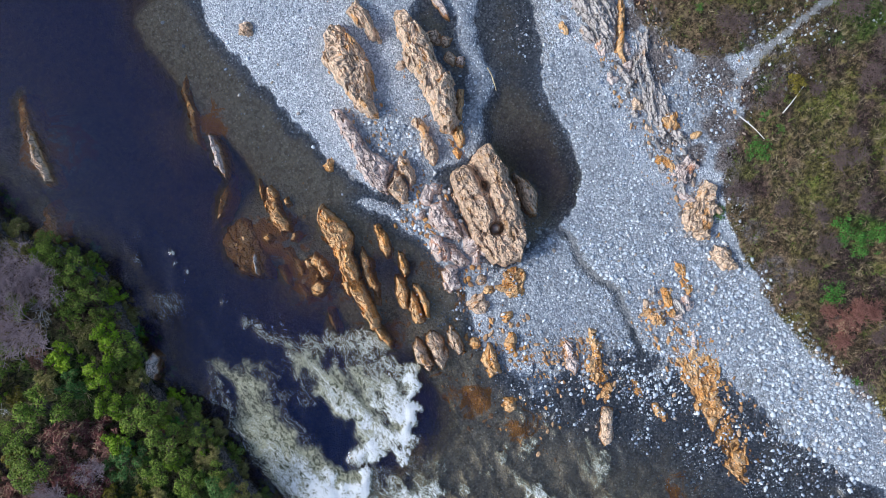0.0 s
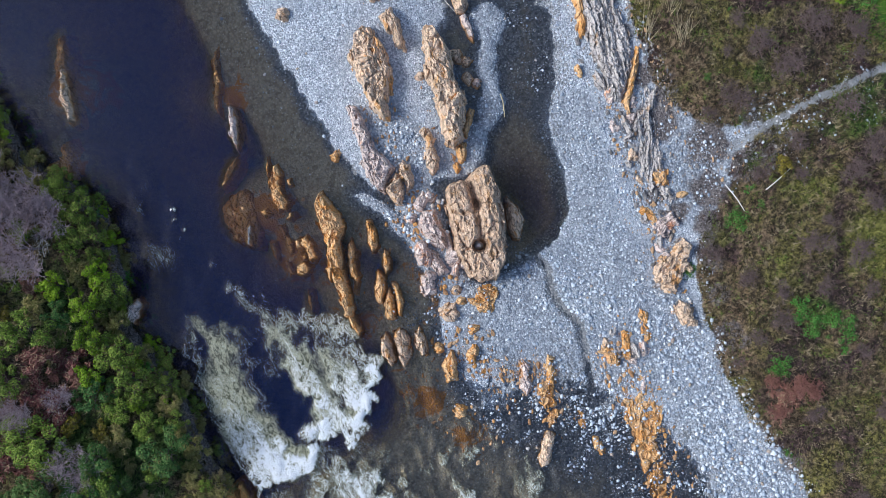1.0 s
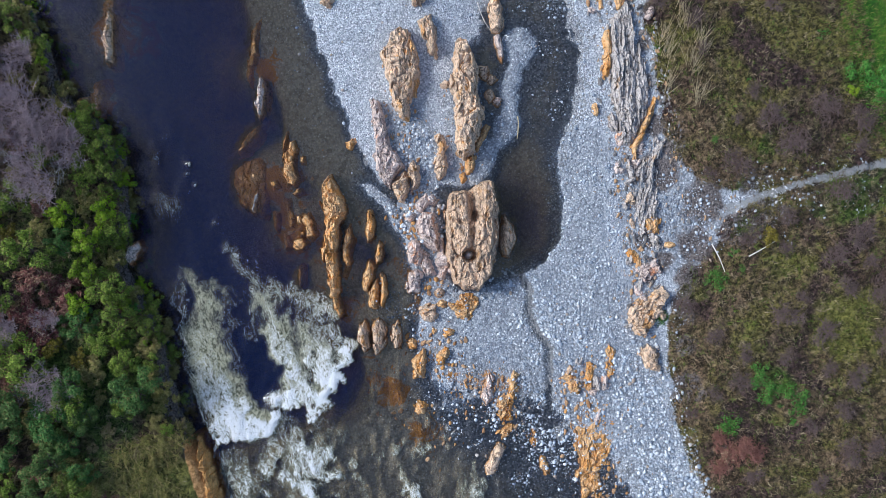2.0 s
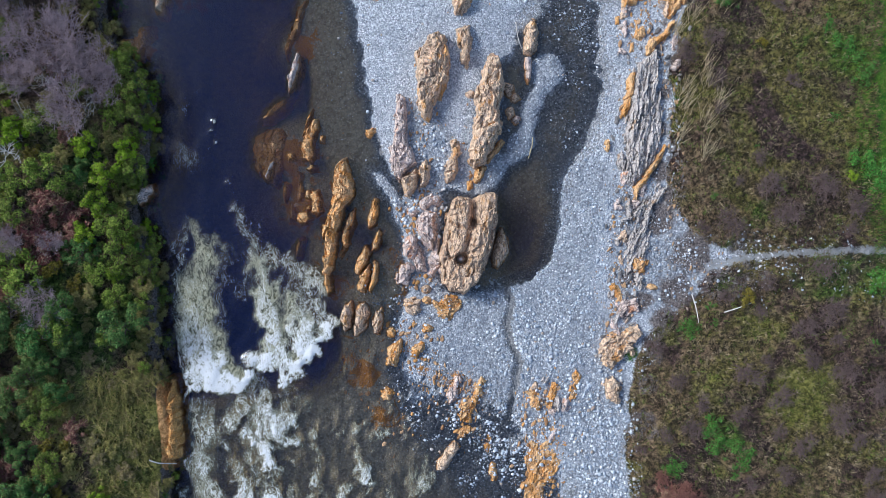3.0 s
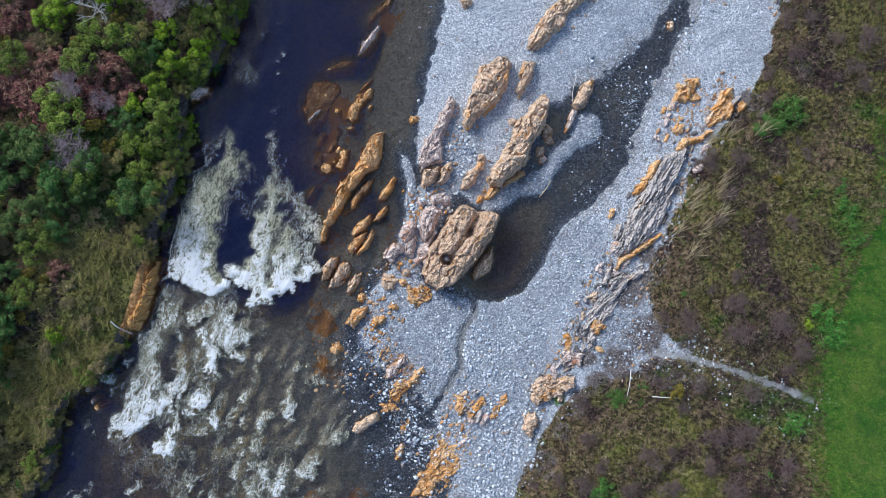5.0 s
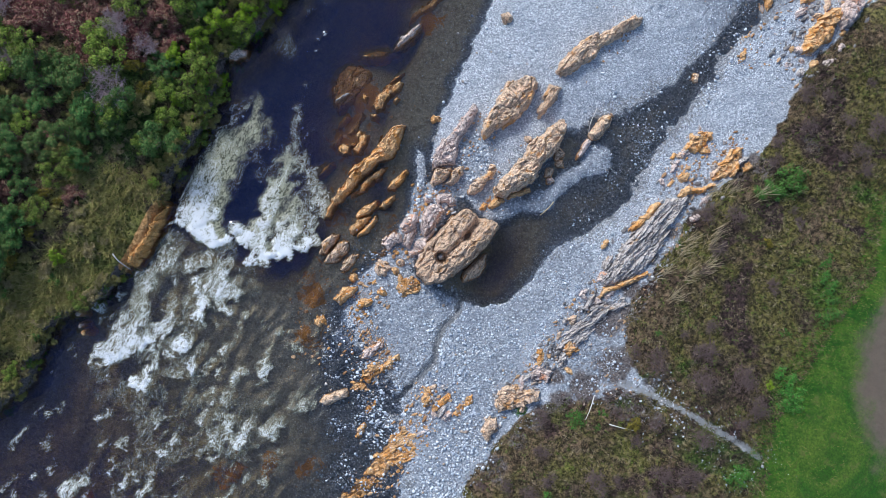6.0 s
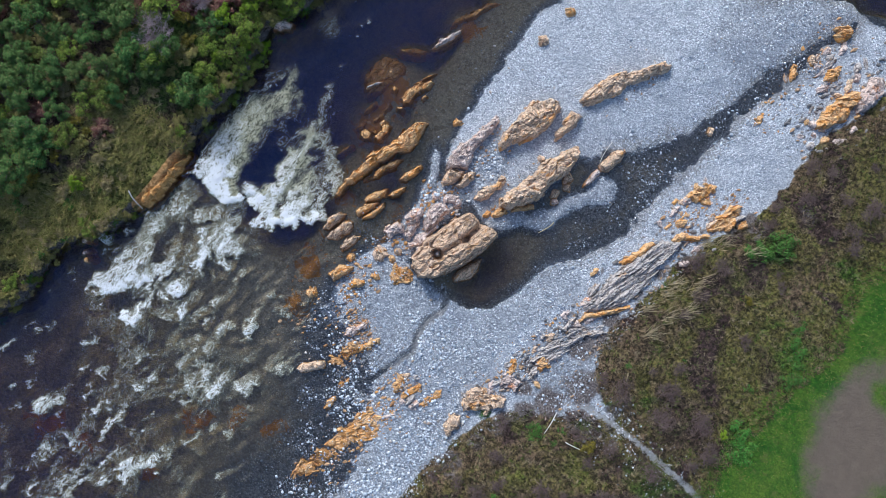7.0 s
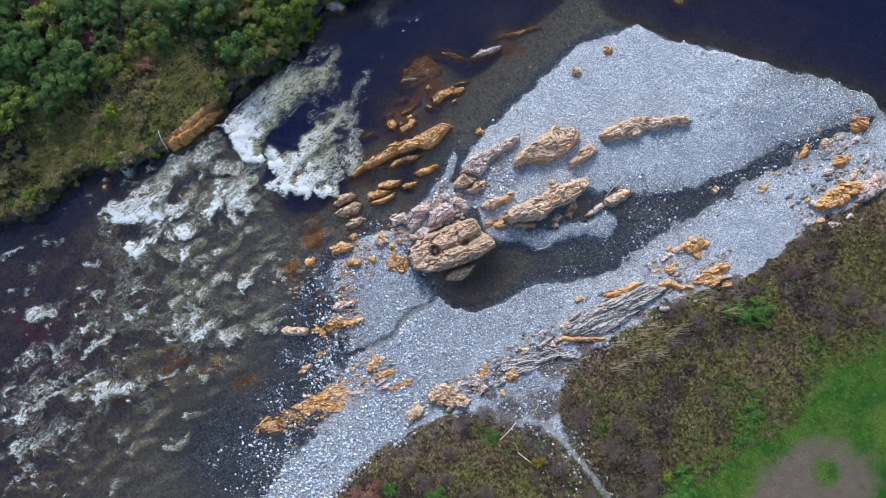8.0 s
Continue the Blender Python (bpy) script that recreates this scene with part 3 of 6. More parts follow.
low_ground = np.maximum(low_ground, ramp(line_gap(gx, gy, CREEK), 0.42, 0.12))
measure_of(ground, "wet", np.maximum(margin * (g_arc < -0.12), low_ground))
measure_of(ground, "veg", np.maximum(ramp(g_veg, -0.5, 0.7), ramp(g_left, -0.7, -0.2)))
COARSE = [(800, 560, 860, 700, 95), (960, 540, 990, 760, 75), (1030, 720, 1020, 1000, 60), (1010, 900, 1050, 1150, 60), (1140, 460, 1190, 560, 70), (1050, -300, 1100, -380, 110), (1040, 350, 980, 520, 40), (770, 230, 790, 320, 40)]
coarse = np.max([ramp(to_line(gx, gy, plan(a, b), plan(c, d))[0], w * UNIT * 1.5, w * UNIT * 0.5) for a, b, c, d, w in COARSE], axis=0)
measure_of(ground, "coarse", np.maximum(coarse, ramp(-g_gravel, -0.2, 0.4)))
measure_of(ground, "meadow", ramp(inside(gx, gy, MEADOW), -1.2, 1.2))
spot = plan(1669, 127)
measure_of(ground, "bald", ramp(inside(gx, gy, BALD), -2.0, 2.4) - 0.9 * np.exp(-((gx - spot[0]) ** 2 + (gy - spot[1]) ** 2) / 1.2))
measure_of(ground, "clay", ramp(line_gap(gx, gy, plans((290, 628), (291, 690), (286, 760))), 0.75, 0.35) * ramp(g_left, -0.7, -0.3))
measure_of(ground, "track", ramp(line_gap(gx, gy, TRACK), 0.5, 0.0))


RUST_SPOTS = [(645, 480, 0.9, 0.55), (690, 455, 0.9, 0.6), (615, 560, 0.9, 0.55), (600, 610, 1.0, 0.6), (700, 500, 0.7, 0.5), (530, 250, 1.8, 0.95), (535, 340, 1.6, 0.9), (570, 60, 1.2, 0.85), (590, 490, 1.2, 0.85), (585, 380, 1.2, 0.7), (730, 640, 0.8, 0.5), (625, 640, 1.2, 0.8), (650, 725, 1.3, 0.75), (610, 740, 0.8, 0.6), (780, 680, 1.2, 0.6), (690, 440, 0.7, 0.6), (535, 300, 1.2, 0.7)]
MORE_RUST = [(820, 700, 0.8, 0.6), (560, 450, 0.8, 0.5), (780, 950, 1.5, 0.7), (900, 800, 1.2, 0.5), (275, 40, 1.4, 0.95), (345, -80, 2.0, 0.95), (262, 110, 1.0, 0.9), (390, 1250, 2.0, 0.7), (640, 1030, 1.4, 0.8), (620, 1190, 1.5, 0.6), (520, 1370, 2.0, 0.7), (480, 1240, 1.5, 0.7), (700, 980, 1.2, 0.6), (1140, 30, 0.9, 0.6), (1060, 560, 0.7, 0.5)]
GROWTH = {"sedge": [(1360, 740, 2.6, 0.9), (1300, 620, 1.8, 0.6), (1150, 620, 1.2, 0.6), (1290, 130, 2.2, 0.5), (1250, 230, 2.0, 0.5), (1190, 700, 1.3, 0.5), (230, 790, 3.5, 1.0), (230, 690, 2.6, 1.0), (160, 900, 3.5, 1.0)],
          "lush": [(1480, 180, 1.8, 0.9), (1500, 370, 1.6, 0.8), (1330, 30, 1.3, 0.8), (1225, 800, 1.2, 0.8), (1420, 545, 2.2, 0.7), (1500, 545, 2.0, 0.7), (1250, 545, 1.0, 0.6), (180, 500, 5.0, 0.7), (200, 250, 4.0, 0.6)],
          "heather": [(1440, 720, 2.6, 0.9), (1490, 640, 2.0, 0.7), (1400, 420, 2.6, 0.9), (1330, 400, 1.5, 0.6), (1480, 235, 1.3, 0.7), (1330, 860, 1.6, 0.6), (1110, 880, 1.5, 0.8), (1230, 740, 1.6, 0.6), (80, 380, 3.0, 0.8)]}


def growth(ob, x, y):
    for name, patches in GROWTH.items():
        measure_of(ob, name, blotches(x, y, patches))


growth(ground, gx, gy)
measure_of(ground, "rust", blotches(gx, gy, RUST_SPOTS + MORE_RUST))
SOIL_SPOTS = [(1180, 380, 1.2, 0.8), (1095, 770, 1.2, 0.8), (1240, 40, 1.0, 0.9), (1120, 660, 0.9, 0.7), (1110, 880, 1.0, 0.6), (1270, 20, 1.2, 0.8), (1330, -60, 1.0, 0.7),
              (1450, 40, 0.8, 0.6), (1480, 830, 1.4, 0.6), (1090, 1000, 1.2, 0.6), (1140, 400, 0.9, 0.7), (1165, 470, 0.8, 0.55), (1190, 530, 0.9, 0.5), (1205, 160, 0.7, 0.7), (1260, 520, 0.8, 0.5)]
SCREE_SOIL = [(1150, 420, 1.3, 1.0), (1205, 490, 1.6, 0.95), (1250, 545, 1.4, 0.95), (1170, 545, 1.3, 0.95), (1160, 345, 1.0, 0.9), (1140, 600, 1.2, 0.85), (1116, 405, 0.8, 0.95), (1108, 460, 0.8, 0.9), (1095, 520, 0.8, 0.9), (1080, 575, 0.7, 0.85), (1172, 270, 0.8, 0.8), (1185, 210, 0.8, 0.8), (1290, 480, 1.2, 0.8), (1110, 560, 1.0, 0.85), (1120, 640, 1.0, 0.8), (1300, 530, 1.4, 0.8), (1105, 700, 0.9, 0.8)]
measure_of(ground, "soil", np.maximum(blotches(gx, gy, SOIL_SPOTS + SCREE_SOIL), 0.75 * ramp(g_left, -0.9, -0.4) * ramp(g_left, 0.9, 0.3)))


# ---- bedrock ribs and boulders ----
def smooth_path(points, n):
    """A curve through the points, by Catmull and Rom."""
    p = np.array([2 * points[0] - points[1], *points, 2 * points[-1] - points[-2]])
    s = np.linspace(0, len(points) - 1 - 1e-6, n)
    k, f = s.astype(int), (s % 1)[:, None]
    a, b, c, d = p[k], p[k + 1], p[k + 2], p[k + 3]
    return 0.5 * (2 * b + (c - a) * f + (2 * a - 5 * b + 4 * c - d) * f**2 + (3 * b - a - 3 * c + d) * f**3)


def broken(x, y, seed):
    """Rock split into blocks: nearness to a crack, each block's level, and its tilt."""
    i, j = np.floor(x), np.floor(y)
    best, second = np.full(x.shape, 9.0), np.full(x.shape, 9.0)
    level, tilt = np.zeros(x.shape), np.zeros(x.shape)
    for di in (-1, 0, 1):
        for dj in (-1, 0, 1):
            a, b = i + di, j + dj
            dx, dy = a + hashed(a, b, seed) - x, b + hashed(a, b, seed + 1) - y
            d = np.hypot(dx, dy)
            near = d < best
            second = np.where(near, best, np.minimum(second, d))
            level = np.where(near, hashed(a, b, seed + 2), level)
            tilt = np.where(near, dx * (hashed(a, b, seed + 3) - 0.5) + dy * (hashed(a, b, seed + 4) - 0.5), tilt)
            best = np.minimum(best, d)
    return second - best, level, tilt


rock_seed, rock_points = [100], []


def spine_outline(line, widths, ends, ragged, seed):
    """A closed, notched outline round a curve."""
    n = 9
    spine = smooth_path(line, n)
    share = np.linspace(0, 1, n)
    half = np.interp(share, np.linspace(0, 1, len(widths)), widths) * UNIT / 2 * (1 - np.abs(2 * share - 1) ** ends) ** 0.5 + 0.02
    way = np.gradient(spine, axis=0)
    way /= np.linalg.norm(way, axis=1, keepdims=True) + 1e-9
    side = np.stack([-way[:, 1], way[:, 0]], -1) * half[:, None]
    nick = 1.05 + ragged * 0.7 * (hashed(np.arange(n)[None], np.array([[0], [1]]), seed) - 0.5)
    return np.concatenate([spine + side * nick[0][:, None], (spine - side * nick[1][:, None])[::-1]])


def rock(name, points, widths, top, material, label, lean=0.0, carve=None, fine=1.0, base=None, ends=6.0, ragged=0.55, craggy=1.0, group="bedrock ribs in the river", outline=None, slaty=0.88):
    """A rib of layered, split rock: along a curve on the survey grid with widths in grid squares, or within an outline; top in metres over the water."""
    rock_seed[0] += 1
    seed = rock_seed[0]
    ring = spine_outline(np.array([plan(*p) for p in points]), widths, ends, ragged, seed) if outline is None else plans(*outline)
    middle = ring.mean(0)
    lie = np.linalg.eigh(np.cov((ring - middle).T))[1][:, 1]
    lie = lie * (1 if lie[1] > 0 else -1)
    cross = np.array([-lie[1], lie[0]])
    local = np.stack([(ring - middle) @ lie, (ring - middle) @ cross], -1)
    low, high = local.min(0) - 0.2, local.max(0) + 0.2
    pitch = float(np.clip(np.sqrt(np.prod(high - low)) / 70, 0.04, 0.06)) / fine
    along, across = np.meshgrid(np.arange(low[0], high[0], pitch), np.arange(low[1], high[1], pitch), indexing="ij")
    x, y = (middle[k] + along * lie[k] + across * cross[k] for k in (0, 1))
    if material.name == "grey_slate":
        slaty = 2.0
    bend = 0.8 / slaty * (fbm(along * 0.7, across * 0.9, seed, 4) - 0.5)
    crack, step, tilt = broken(along / (0.95 * slaty) + seed, (across + bend) / 0.46 * slaty, seed)
    crack2, step2, tilt2 = broken(along / (0.4 * slaty) + seed, (across + bend) / 0.2 * slaty, seed + 7)
    crack3, step3, tilt3 = broken(along / 0.15 + seed, (across + bend) / 0.1, seed + 11)
    # the edge breaks off along the joints
    wide = min(high - low) / 2 - 0.2
    loose = min(1.0, wide / 0.5) * (0.35 + ragged)
    edge = inside(along + 0.3 * loose * (fbm(along * 2.1, across * 2.1 + seed, 61, 4) - 0.5), across + 0.3 * loose * (fbm(along * 2.1, across * 2.1 + seed, 62, 4) - 0.5), local) + 0.1
    edge = edge + loose * (0.13 * (step2 - 0.5) + 0.16 * (step - 0.5)) * ramp(edge, 0.5, 0.1)
    deep = max(float(edge.max()), 0.05)
    spine = middle + np.linspace(low[0] + 0.3, high[0] - 0.3, 9)[:, None] * lie
    floor = float(np.clip(land(spine[:, 0], spine[:, 1])[0].min() - 0.25, top - 1.3, top - 0.35)) if base is None else base
    rise = np.clip(edge / min(0.28, 0.7 * deep), 0, 1) ** 0.65
    size = 0.72 * min(0.42, 0.2 + 0.45 * deep) * min(1.0, 0.35 + deep)
    rough = 0.55 * (step - 0.5) + 0.8 * tilt + 0.5 * (step2 - 0.5) + 0.75 * tilt2 + 0.22 * (step3 - 0.5) + 0.32 * tilt3
    rough = rough + 0.5 * (fbm(along * 0.8, across * 1.1 + seed, 62, 5) - 0.5)
    rough = rough - 0.3 * np.exp(-((crack / 0.05) ** 2)) - 0.16 * np.exp(-((crack2 / 0.07) ** 2))
    z = floor + (top - floor) * rise * (0.84 + 0.14 * edge / deep + lean * across / (wide + 0.1)) + size * craggy * rough * rise
    if carve is not None:
        z = z - carve(x / UNIT + 784, 441 - y / UNIT) * rise
    z = np.where(edge > 0, np.maximum(z, floor), floor)
    faces = grid_faces(*along.shape)
    faces = faces[(edge.ravel()[faces] > 0).any(1)]
    used, faces = np.unique(faces, return_inverse=True)
    verts = np.stack([x, y, z], -1).reshape(-1, 3)[used]
    rock_points.append(verts)
    foot = np.array([*middle, floor])
    ob = solid(name, verts - foot, faces.reshape(-1, 4), material, smooth=False)
    ob.location = foot
    grain = np.stack([along + seed * 5.0, across + bend + seed * 3.0, z], -1).reshape(-1, 3)[used]
    ob.data.attributes.new("grain", "FLOAT_VECTOR", "POINT").data.foreach_set("vector", grain.astype(np.float32).ravel())
    return tagged(ob, label, "rock", group)


def gully(u, v):
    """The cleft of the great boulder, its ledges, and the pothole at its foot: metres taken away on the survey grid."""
    def cut(a, b, w):
        return np.exp(-((to_line(u, v, a, b)[0] / w) ** 2))
    cleft = 1.0 * cut((846, 345), (836, 400), 8.5) + 0.5 * cut((836, 400), (818, 448), 6.0)
    ledge = 0.25 * cut((783, 458), (830, 450), 3.0) + 0.3 * cut((872, 398), (842, 482), 3.5) + 0.2 * cut((800, 400), (826, 412), 2.5)
    hole = 1.15 * ramp((fbm(u * 0.12, v * 0.12, 66) - 0.5) * 7 + np.hypot((u - 811) * 0.9 + (v - 459) * 0.4, (v - 459) * 1.1 - (u - 811) * 0.35), 15, 8)
    return np.maximum(cleft + ledge, hole)


great = rock("great_boulder", [], [], 1.9, BROWN, "great tan-brown boulder with a cleft and a pothole", carve=gully, base=-0.6, ragged=0.3, craggy=0.85, lean=-0.06, slaty=1.1, outline=[(814, 351), (838, 356), (864, 351), (880, 355), (879, 379), (872, 414), (862, 450), (846, 482), (828, 505), (806, 520), (787, 513), (774, 498), (773, 450), (783, 417), (792, 383), (802, 361)])


def tan_rib(outline, top, lean=0.1):
    rock("rock_rib", [], [], top, TAN, "weathered tan rock rib with layered cracks, standing in gravel", lean=lean, outline=outline)


def rusty_rib(outline, top, lean=-0.1):
    rock("rock_rib", [], [], top, ORANGE, "rust-orange stained rock rib rising from shallow water", lean=lean, outline=outline)


def pink_rib(outline, top):
    rock("rock_rib", [], [], top, PINK, "pinkish grey layered rock rib streaked with iron red", outline=outline)


def sunken(outline, top):
    rock("sunken_rock", [], [], top, ORANGE, "rusty orange rock under a skin of brown water", group="sunken rocks", craggy=0.7, outline=outline)


tan_rib([(769, 100), (790, 75), (808, 70), (820, 82), (822, 115), (815, 150), (800, 175), (785, 195), (778, 218), (768, 212), (762, 190), (765, 150)], 1.3)
tan_rib([(840, 65), (862, 58), (866, 85), (858, 110), (850, 130), (843, 125), (842, 95)], 0.95)
tan_rib([(884, 135), (893, 122), (905, 128), (911, 146), (904, 180), (892, 215), (900, 232), (880, 272), (864, 298), (848, 305), (841, 294), (850, 263), (859, 218), (863, 187)], 1.65)
tan_rib([(957, 75), (968, 60), (978, 62), (980, 82), (972, 108), (962, 122), (952, 116)], 0.85)
tan_rib([(812, 256), (828, 254), (829, 276), (819, 289), (817, 307), (810, 323), (799, 326), (794, 312), (801, 289), (810, 278)], 0.75)
tan_rib([(886, 414), (895, 437), (891, 455), (872, 481), (865, 478), (868, 450), (876, 428)], 0.8)
tan_rib([(723, 310), (748, 292), (752, 303), (745, 327), (734, 345), (727, 341), (721, 327)], 0.85)
tan_rib([(752, 289), (765, 285), (773, 294), (770, 312), (759, 330), (748, 334), (752, 312)], 0.8)
tan_rib([(768, 772), (778, 784), (765, 800), (745, 822), (730, 822), (733, 805), (750, 788)], 0.6)
tan_rib([(874, -62), (884, -40), (876, 0), (868, 30), (852, 42), (840, 30), (848, 0), (858, -36)], 0.95)
tan_rib([(600, 520), (612, 516), (616, 535), (610, 560), (597, 566), (593, 545)], 0.75)
tan_rib([(622, 520), (640, 516), (643, 540), (630, 568), (614, 574), (614, 550)], 0.7)
tan_rib([(655, 535), (665, 532), (668, 550), (658, 575), (646, 574), (648, 552)], 0.6)
tan_rib([(912, 165), (930, 163), (933, 178), (920, 190), (908, 182)], 0.4)
tan_rib([(910, 210), (924, 206), (928, 222), (914, 230)], 0.4)
rusty_rib([(611, 278), (628, 269), (630, 288), (637, 312), (634, 334), (620, 348), (609, 376), (598, 416), (588, 448), (579, 462), (571, 460), (576, 416), (579, 380), (588, 368), (600, 348), (600, 308)], 0.95)
rusty_rib([(634, 352), (632, 376), (622, 396), (619, 416), (611, 421), (603, 412), (605, 398), (616, 376), (624, 362)], 0.45)
rusty_rib([(572, 458), (582, 462), (584, 496), (573, 501), (568, 484)], 0.5)
rusty_rib([(667, 337), (676, 340), (676, 364), (668, 385), (656, 389), (654, 372), (662, 356)], 0.5)
rusty_rib([(674, 392), (677, 404), (667, 428), (656, 431), (658, 416)], 0.5)
rusty_rib([(648, 423), (652, 436), (644, 456), (632, 471), (625, 465), (630, 440)], 0.6)
rusty_rib([(651, 456), (649, 480), (637, 501), (625, 497), (632, 473), (641, 460)], 0.6)
rusty_rib([(660, 447), (666, 456), (661, 484), (648, 505), (643, 501), (652, 476)], 0.5)
rusty_rib([(576, 192), (586, 192), (587, 209), (577, 225), (577, 260), (564, 269), (548, 265), (549, 242), (552, 222), (562, 208)], 0.25)
rusty_rib([(868, 289), (899, 260), (905, 265), (891, 281), (873, 299)], 0.3)
rusty_rib([(846, 312), (864, 298), (869, 307), (856, 333), (846, 331)], 0.55)
rusty_rib([(831, 326), (843, 326), (842, 339), (833, 342)], 0.45)
rusty_rib([(823, 125), (815, 155), (803, 188), (794, 188), (796, 168), (808, 145)], 0.55)
rusty_rib([(680, 588), (694, 584), (694, 604), (680, 632), (664, 628), (666, 606)], 0.5)
rusty_rib([(716, 598), (730, 592), (732, 606), (720, 622), (706, 620)], 0.5)
rusty_rib([(664, 232), (666, 220), (682, 216), (686, 228), (674, 242)], 0.4)
pink_rib([(727, 167), (739, 169), (743, 187), (739, 218), (738, 245), (744, 267), (746, 289), (726, 303), (718, 315), (709, 303), (703, 281), (705, 258), (715, 236), (722, 191)], 0.95)
pink_rib([(756, 372), (775, 373), (772, 401), (762, 438), (751, 433), (742, 414), (739, 392), (746, 378)], 0.95)
pink_rib([(725, 409), (739, 417), (737, 438), (727, 451), (714, 444), (712, 428)], 0.75)
pink_rib([(739, 428), (746, 437), (747, 473), (733, 476), (728, 450)], 0.65)
pink_rib([(703, 458), (722, 461), (726, 472), (716, 497), (698, 491), (697, 475)], 0.7)
pink_rib([(763, 463), (773, 468), (757, 487), (747, 480)], 0.55)
pink_rib([(750, 352), (770, 344), (774, 356), (756, 370), (748, 366)], 0.5)
pink_rib([(770, 410), (776, 419), (772, 446), (764, 446)], 0.5)
pink_rib([(552, 92), (562, 70), (568, 80), (560, 112), (548, 140), (538, 148), (540, 120)], 0.4)
pink_rib([(786, 652), (792, 668), (778, 700), (764, 708), (762, 690), (774, 668)], 0.45)
pink_rib([(953, 122), (964, 124), (962, 145), (956, 170), (950, 160)], 0.5)
sunken([(590, -20), (575, 18), (562, 52), (540, 80), (534, 68), (552, 30), (566, -10)], 0.02)
sunken([(546, 140), (528, 168), (500, 188), (484, 188), (494, 168), (520, 150)], 0.03)
sunken([(492, 200), (516, 196), (530, 213), (520, 252), (516, 276), (496, 301), (482, 292), (466, 268), (460, 236), (476, 208)], -0.02)
sunken([(577, 170), (582, 176), (576, 192), (560, 215), (554, 214), (563, 192)], 0.06)
sunken([(525, 247), (538, 249), (538, 261), (527, 262)], 0.12)
sunken([(564, 271), (572, 272), (570, 280), (560, 285), (556, 278)], 0.16)
sunken([(554, 316), (574, 316), (577, 332), (577, 356), (563, 361), (558, 352), (563, 338), (551, 327)], 0.22)
sunken([(536, 351), (553, 352), (558, 364), (550, 375), (535, 373), (531, 362)], 0.2)
sunken([(538, 280), (549, 284), (549, 316), (542, 334), (534, 332), (538, 308)], -0.08)
sunken([(512, 296), (524, 300), (520, 320), (512, 332), (507, 320)], -0.12)
sunken([(520, 332), (530, 336), (527, 364), (516, 364)], -0.14)
sunken([(587, 222), (594, 224), (591, 236), (584, 232)], 0.14)
sunken([(550, 342), (558, 342), (558, 350), (550, 350)], 0.08)
sunken([(382, -152), (372, -118), (346, -76), (332, -84), (340, -120), (364, -150)], 0.02)
sunken([(304, -5), (300, 40), (280, 78), (264, 74), (272, 30), (288, -2)], -0.06)
sunken([(530, 395), (538, 400), (530, 430), (520, 434), (522, 410)], -0.1)
sunken([(612, 410), (616, 424), (602, 442), (594, 434)], 0.02)
sunken([(268, 20), (262, 60), (250, 90), (240, 60), (250, 20)], -0.1)
rock("rock_rib", [], [], 0.24, GREY, "dark jagged rock breaking the brown water", outline=[(505, 254), (507, 264), (498, 280), (490, 294), (482, 293), (486, 276), (496, 264)])
rock("rock_rib", [], [], 0.4, TAN, "mossy tan rock rib in the dark river", outline=[(352, -108), (358, -92), (346, -50), (334, -12), (322, -14), (328, -60)])
rock("bank_rock", [], [], 0.75, PINK, "pale grey rock jutting from the overgrown bank", group="bank rocks", outline=[(262, 300), (272, 286), (288, 280), (290, 292), (278, 306), (264, 314)])
rock("clay_bank", [], [], 0.95, CLAY, "raw orange clay bank under the grass", group="bank rocks", ragged=0.9, outline=[(294, 622), (302, 655), (302, 700), (296, 752), (280, 760), (276, 735), (284, 690), (286, 640)])

def slab(points, widths, top):
    rock("rock_slab", points, widths, top, ORANGE, "low ochre bedrock slab worn flat among cobbles", ragged=0.95, group="ochre slabs")


rock("rock_slab", [], [], 0.16, ORANGE, "broad ochre bedrock slab worn flat among cobbles", group="ochre slabs", ragged=1.6, craggy=0.7, outline=[(905, 762), (935, 752), (970, 768), (970, 802), (952, 832), (926, 856), (908, 900), (878, 905), (872, 870), (890, 810)])
rock("rock_slab", [], [], 0.08, ORANGE, "broad ochre bedrock slab worn flat among cobbles", group="ochre slabs", ragged=1.6, craggy=0.7, outline=[(886, 900), (910, 905), (900, 950), (878, 1000), (862, 1010), (858, 960), (868, 920)])
slab([(800, 700), (795, 722), (788, 745)], [20, 34, 26], 0.25)
slab([(828, 660), (820, 690), (808, 715)], [10, 16, 12], 0.3)
slab([(806, 745), (790, 755), (772, 770)], [10, 20, 12], 0.12)
slab([(782, 520), (780, 540), (778, 565)], [34, 42, 20], 0.35)
slab([(985, 670), (980, 700), (975, 725)], [12, 18, 10], 0.45)
slab([(900, 690), (915, 705), (912, 730)], [10, 20, 10], 0.4)
slab([(960, 690), (945, 710), (932, 735)], [10, 16, 10], 0.38)
slab([(832, 815), (830, 835), (826, 852)], [8, 14, 10], 0.2)
slab([(830, 760), (826, 785), (822, 800)], [12, 18, 10], 0.08)
slab([(1160, 0), (1145, 30), (1130, 52)], [20, 34, 14], 0.6)

def bank_rib(points, widths, top, material):
    label = {"grey_slate": "grey slaty bedrock slab tilted along the bank", "rusty_bedrock": "orange-stained bedrock at the foot of the bank"}.get(material.name, "tan blocky boulder at the edge of the scrub")
    rock("bank_rock", points, widths, top, material, label, lean=0.1, ragged=0.7, group="bank rocks")


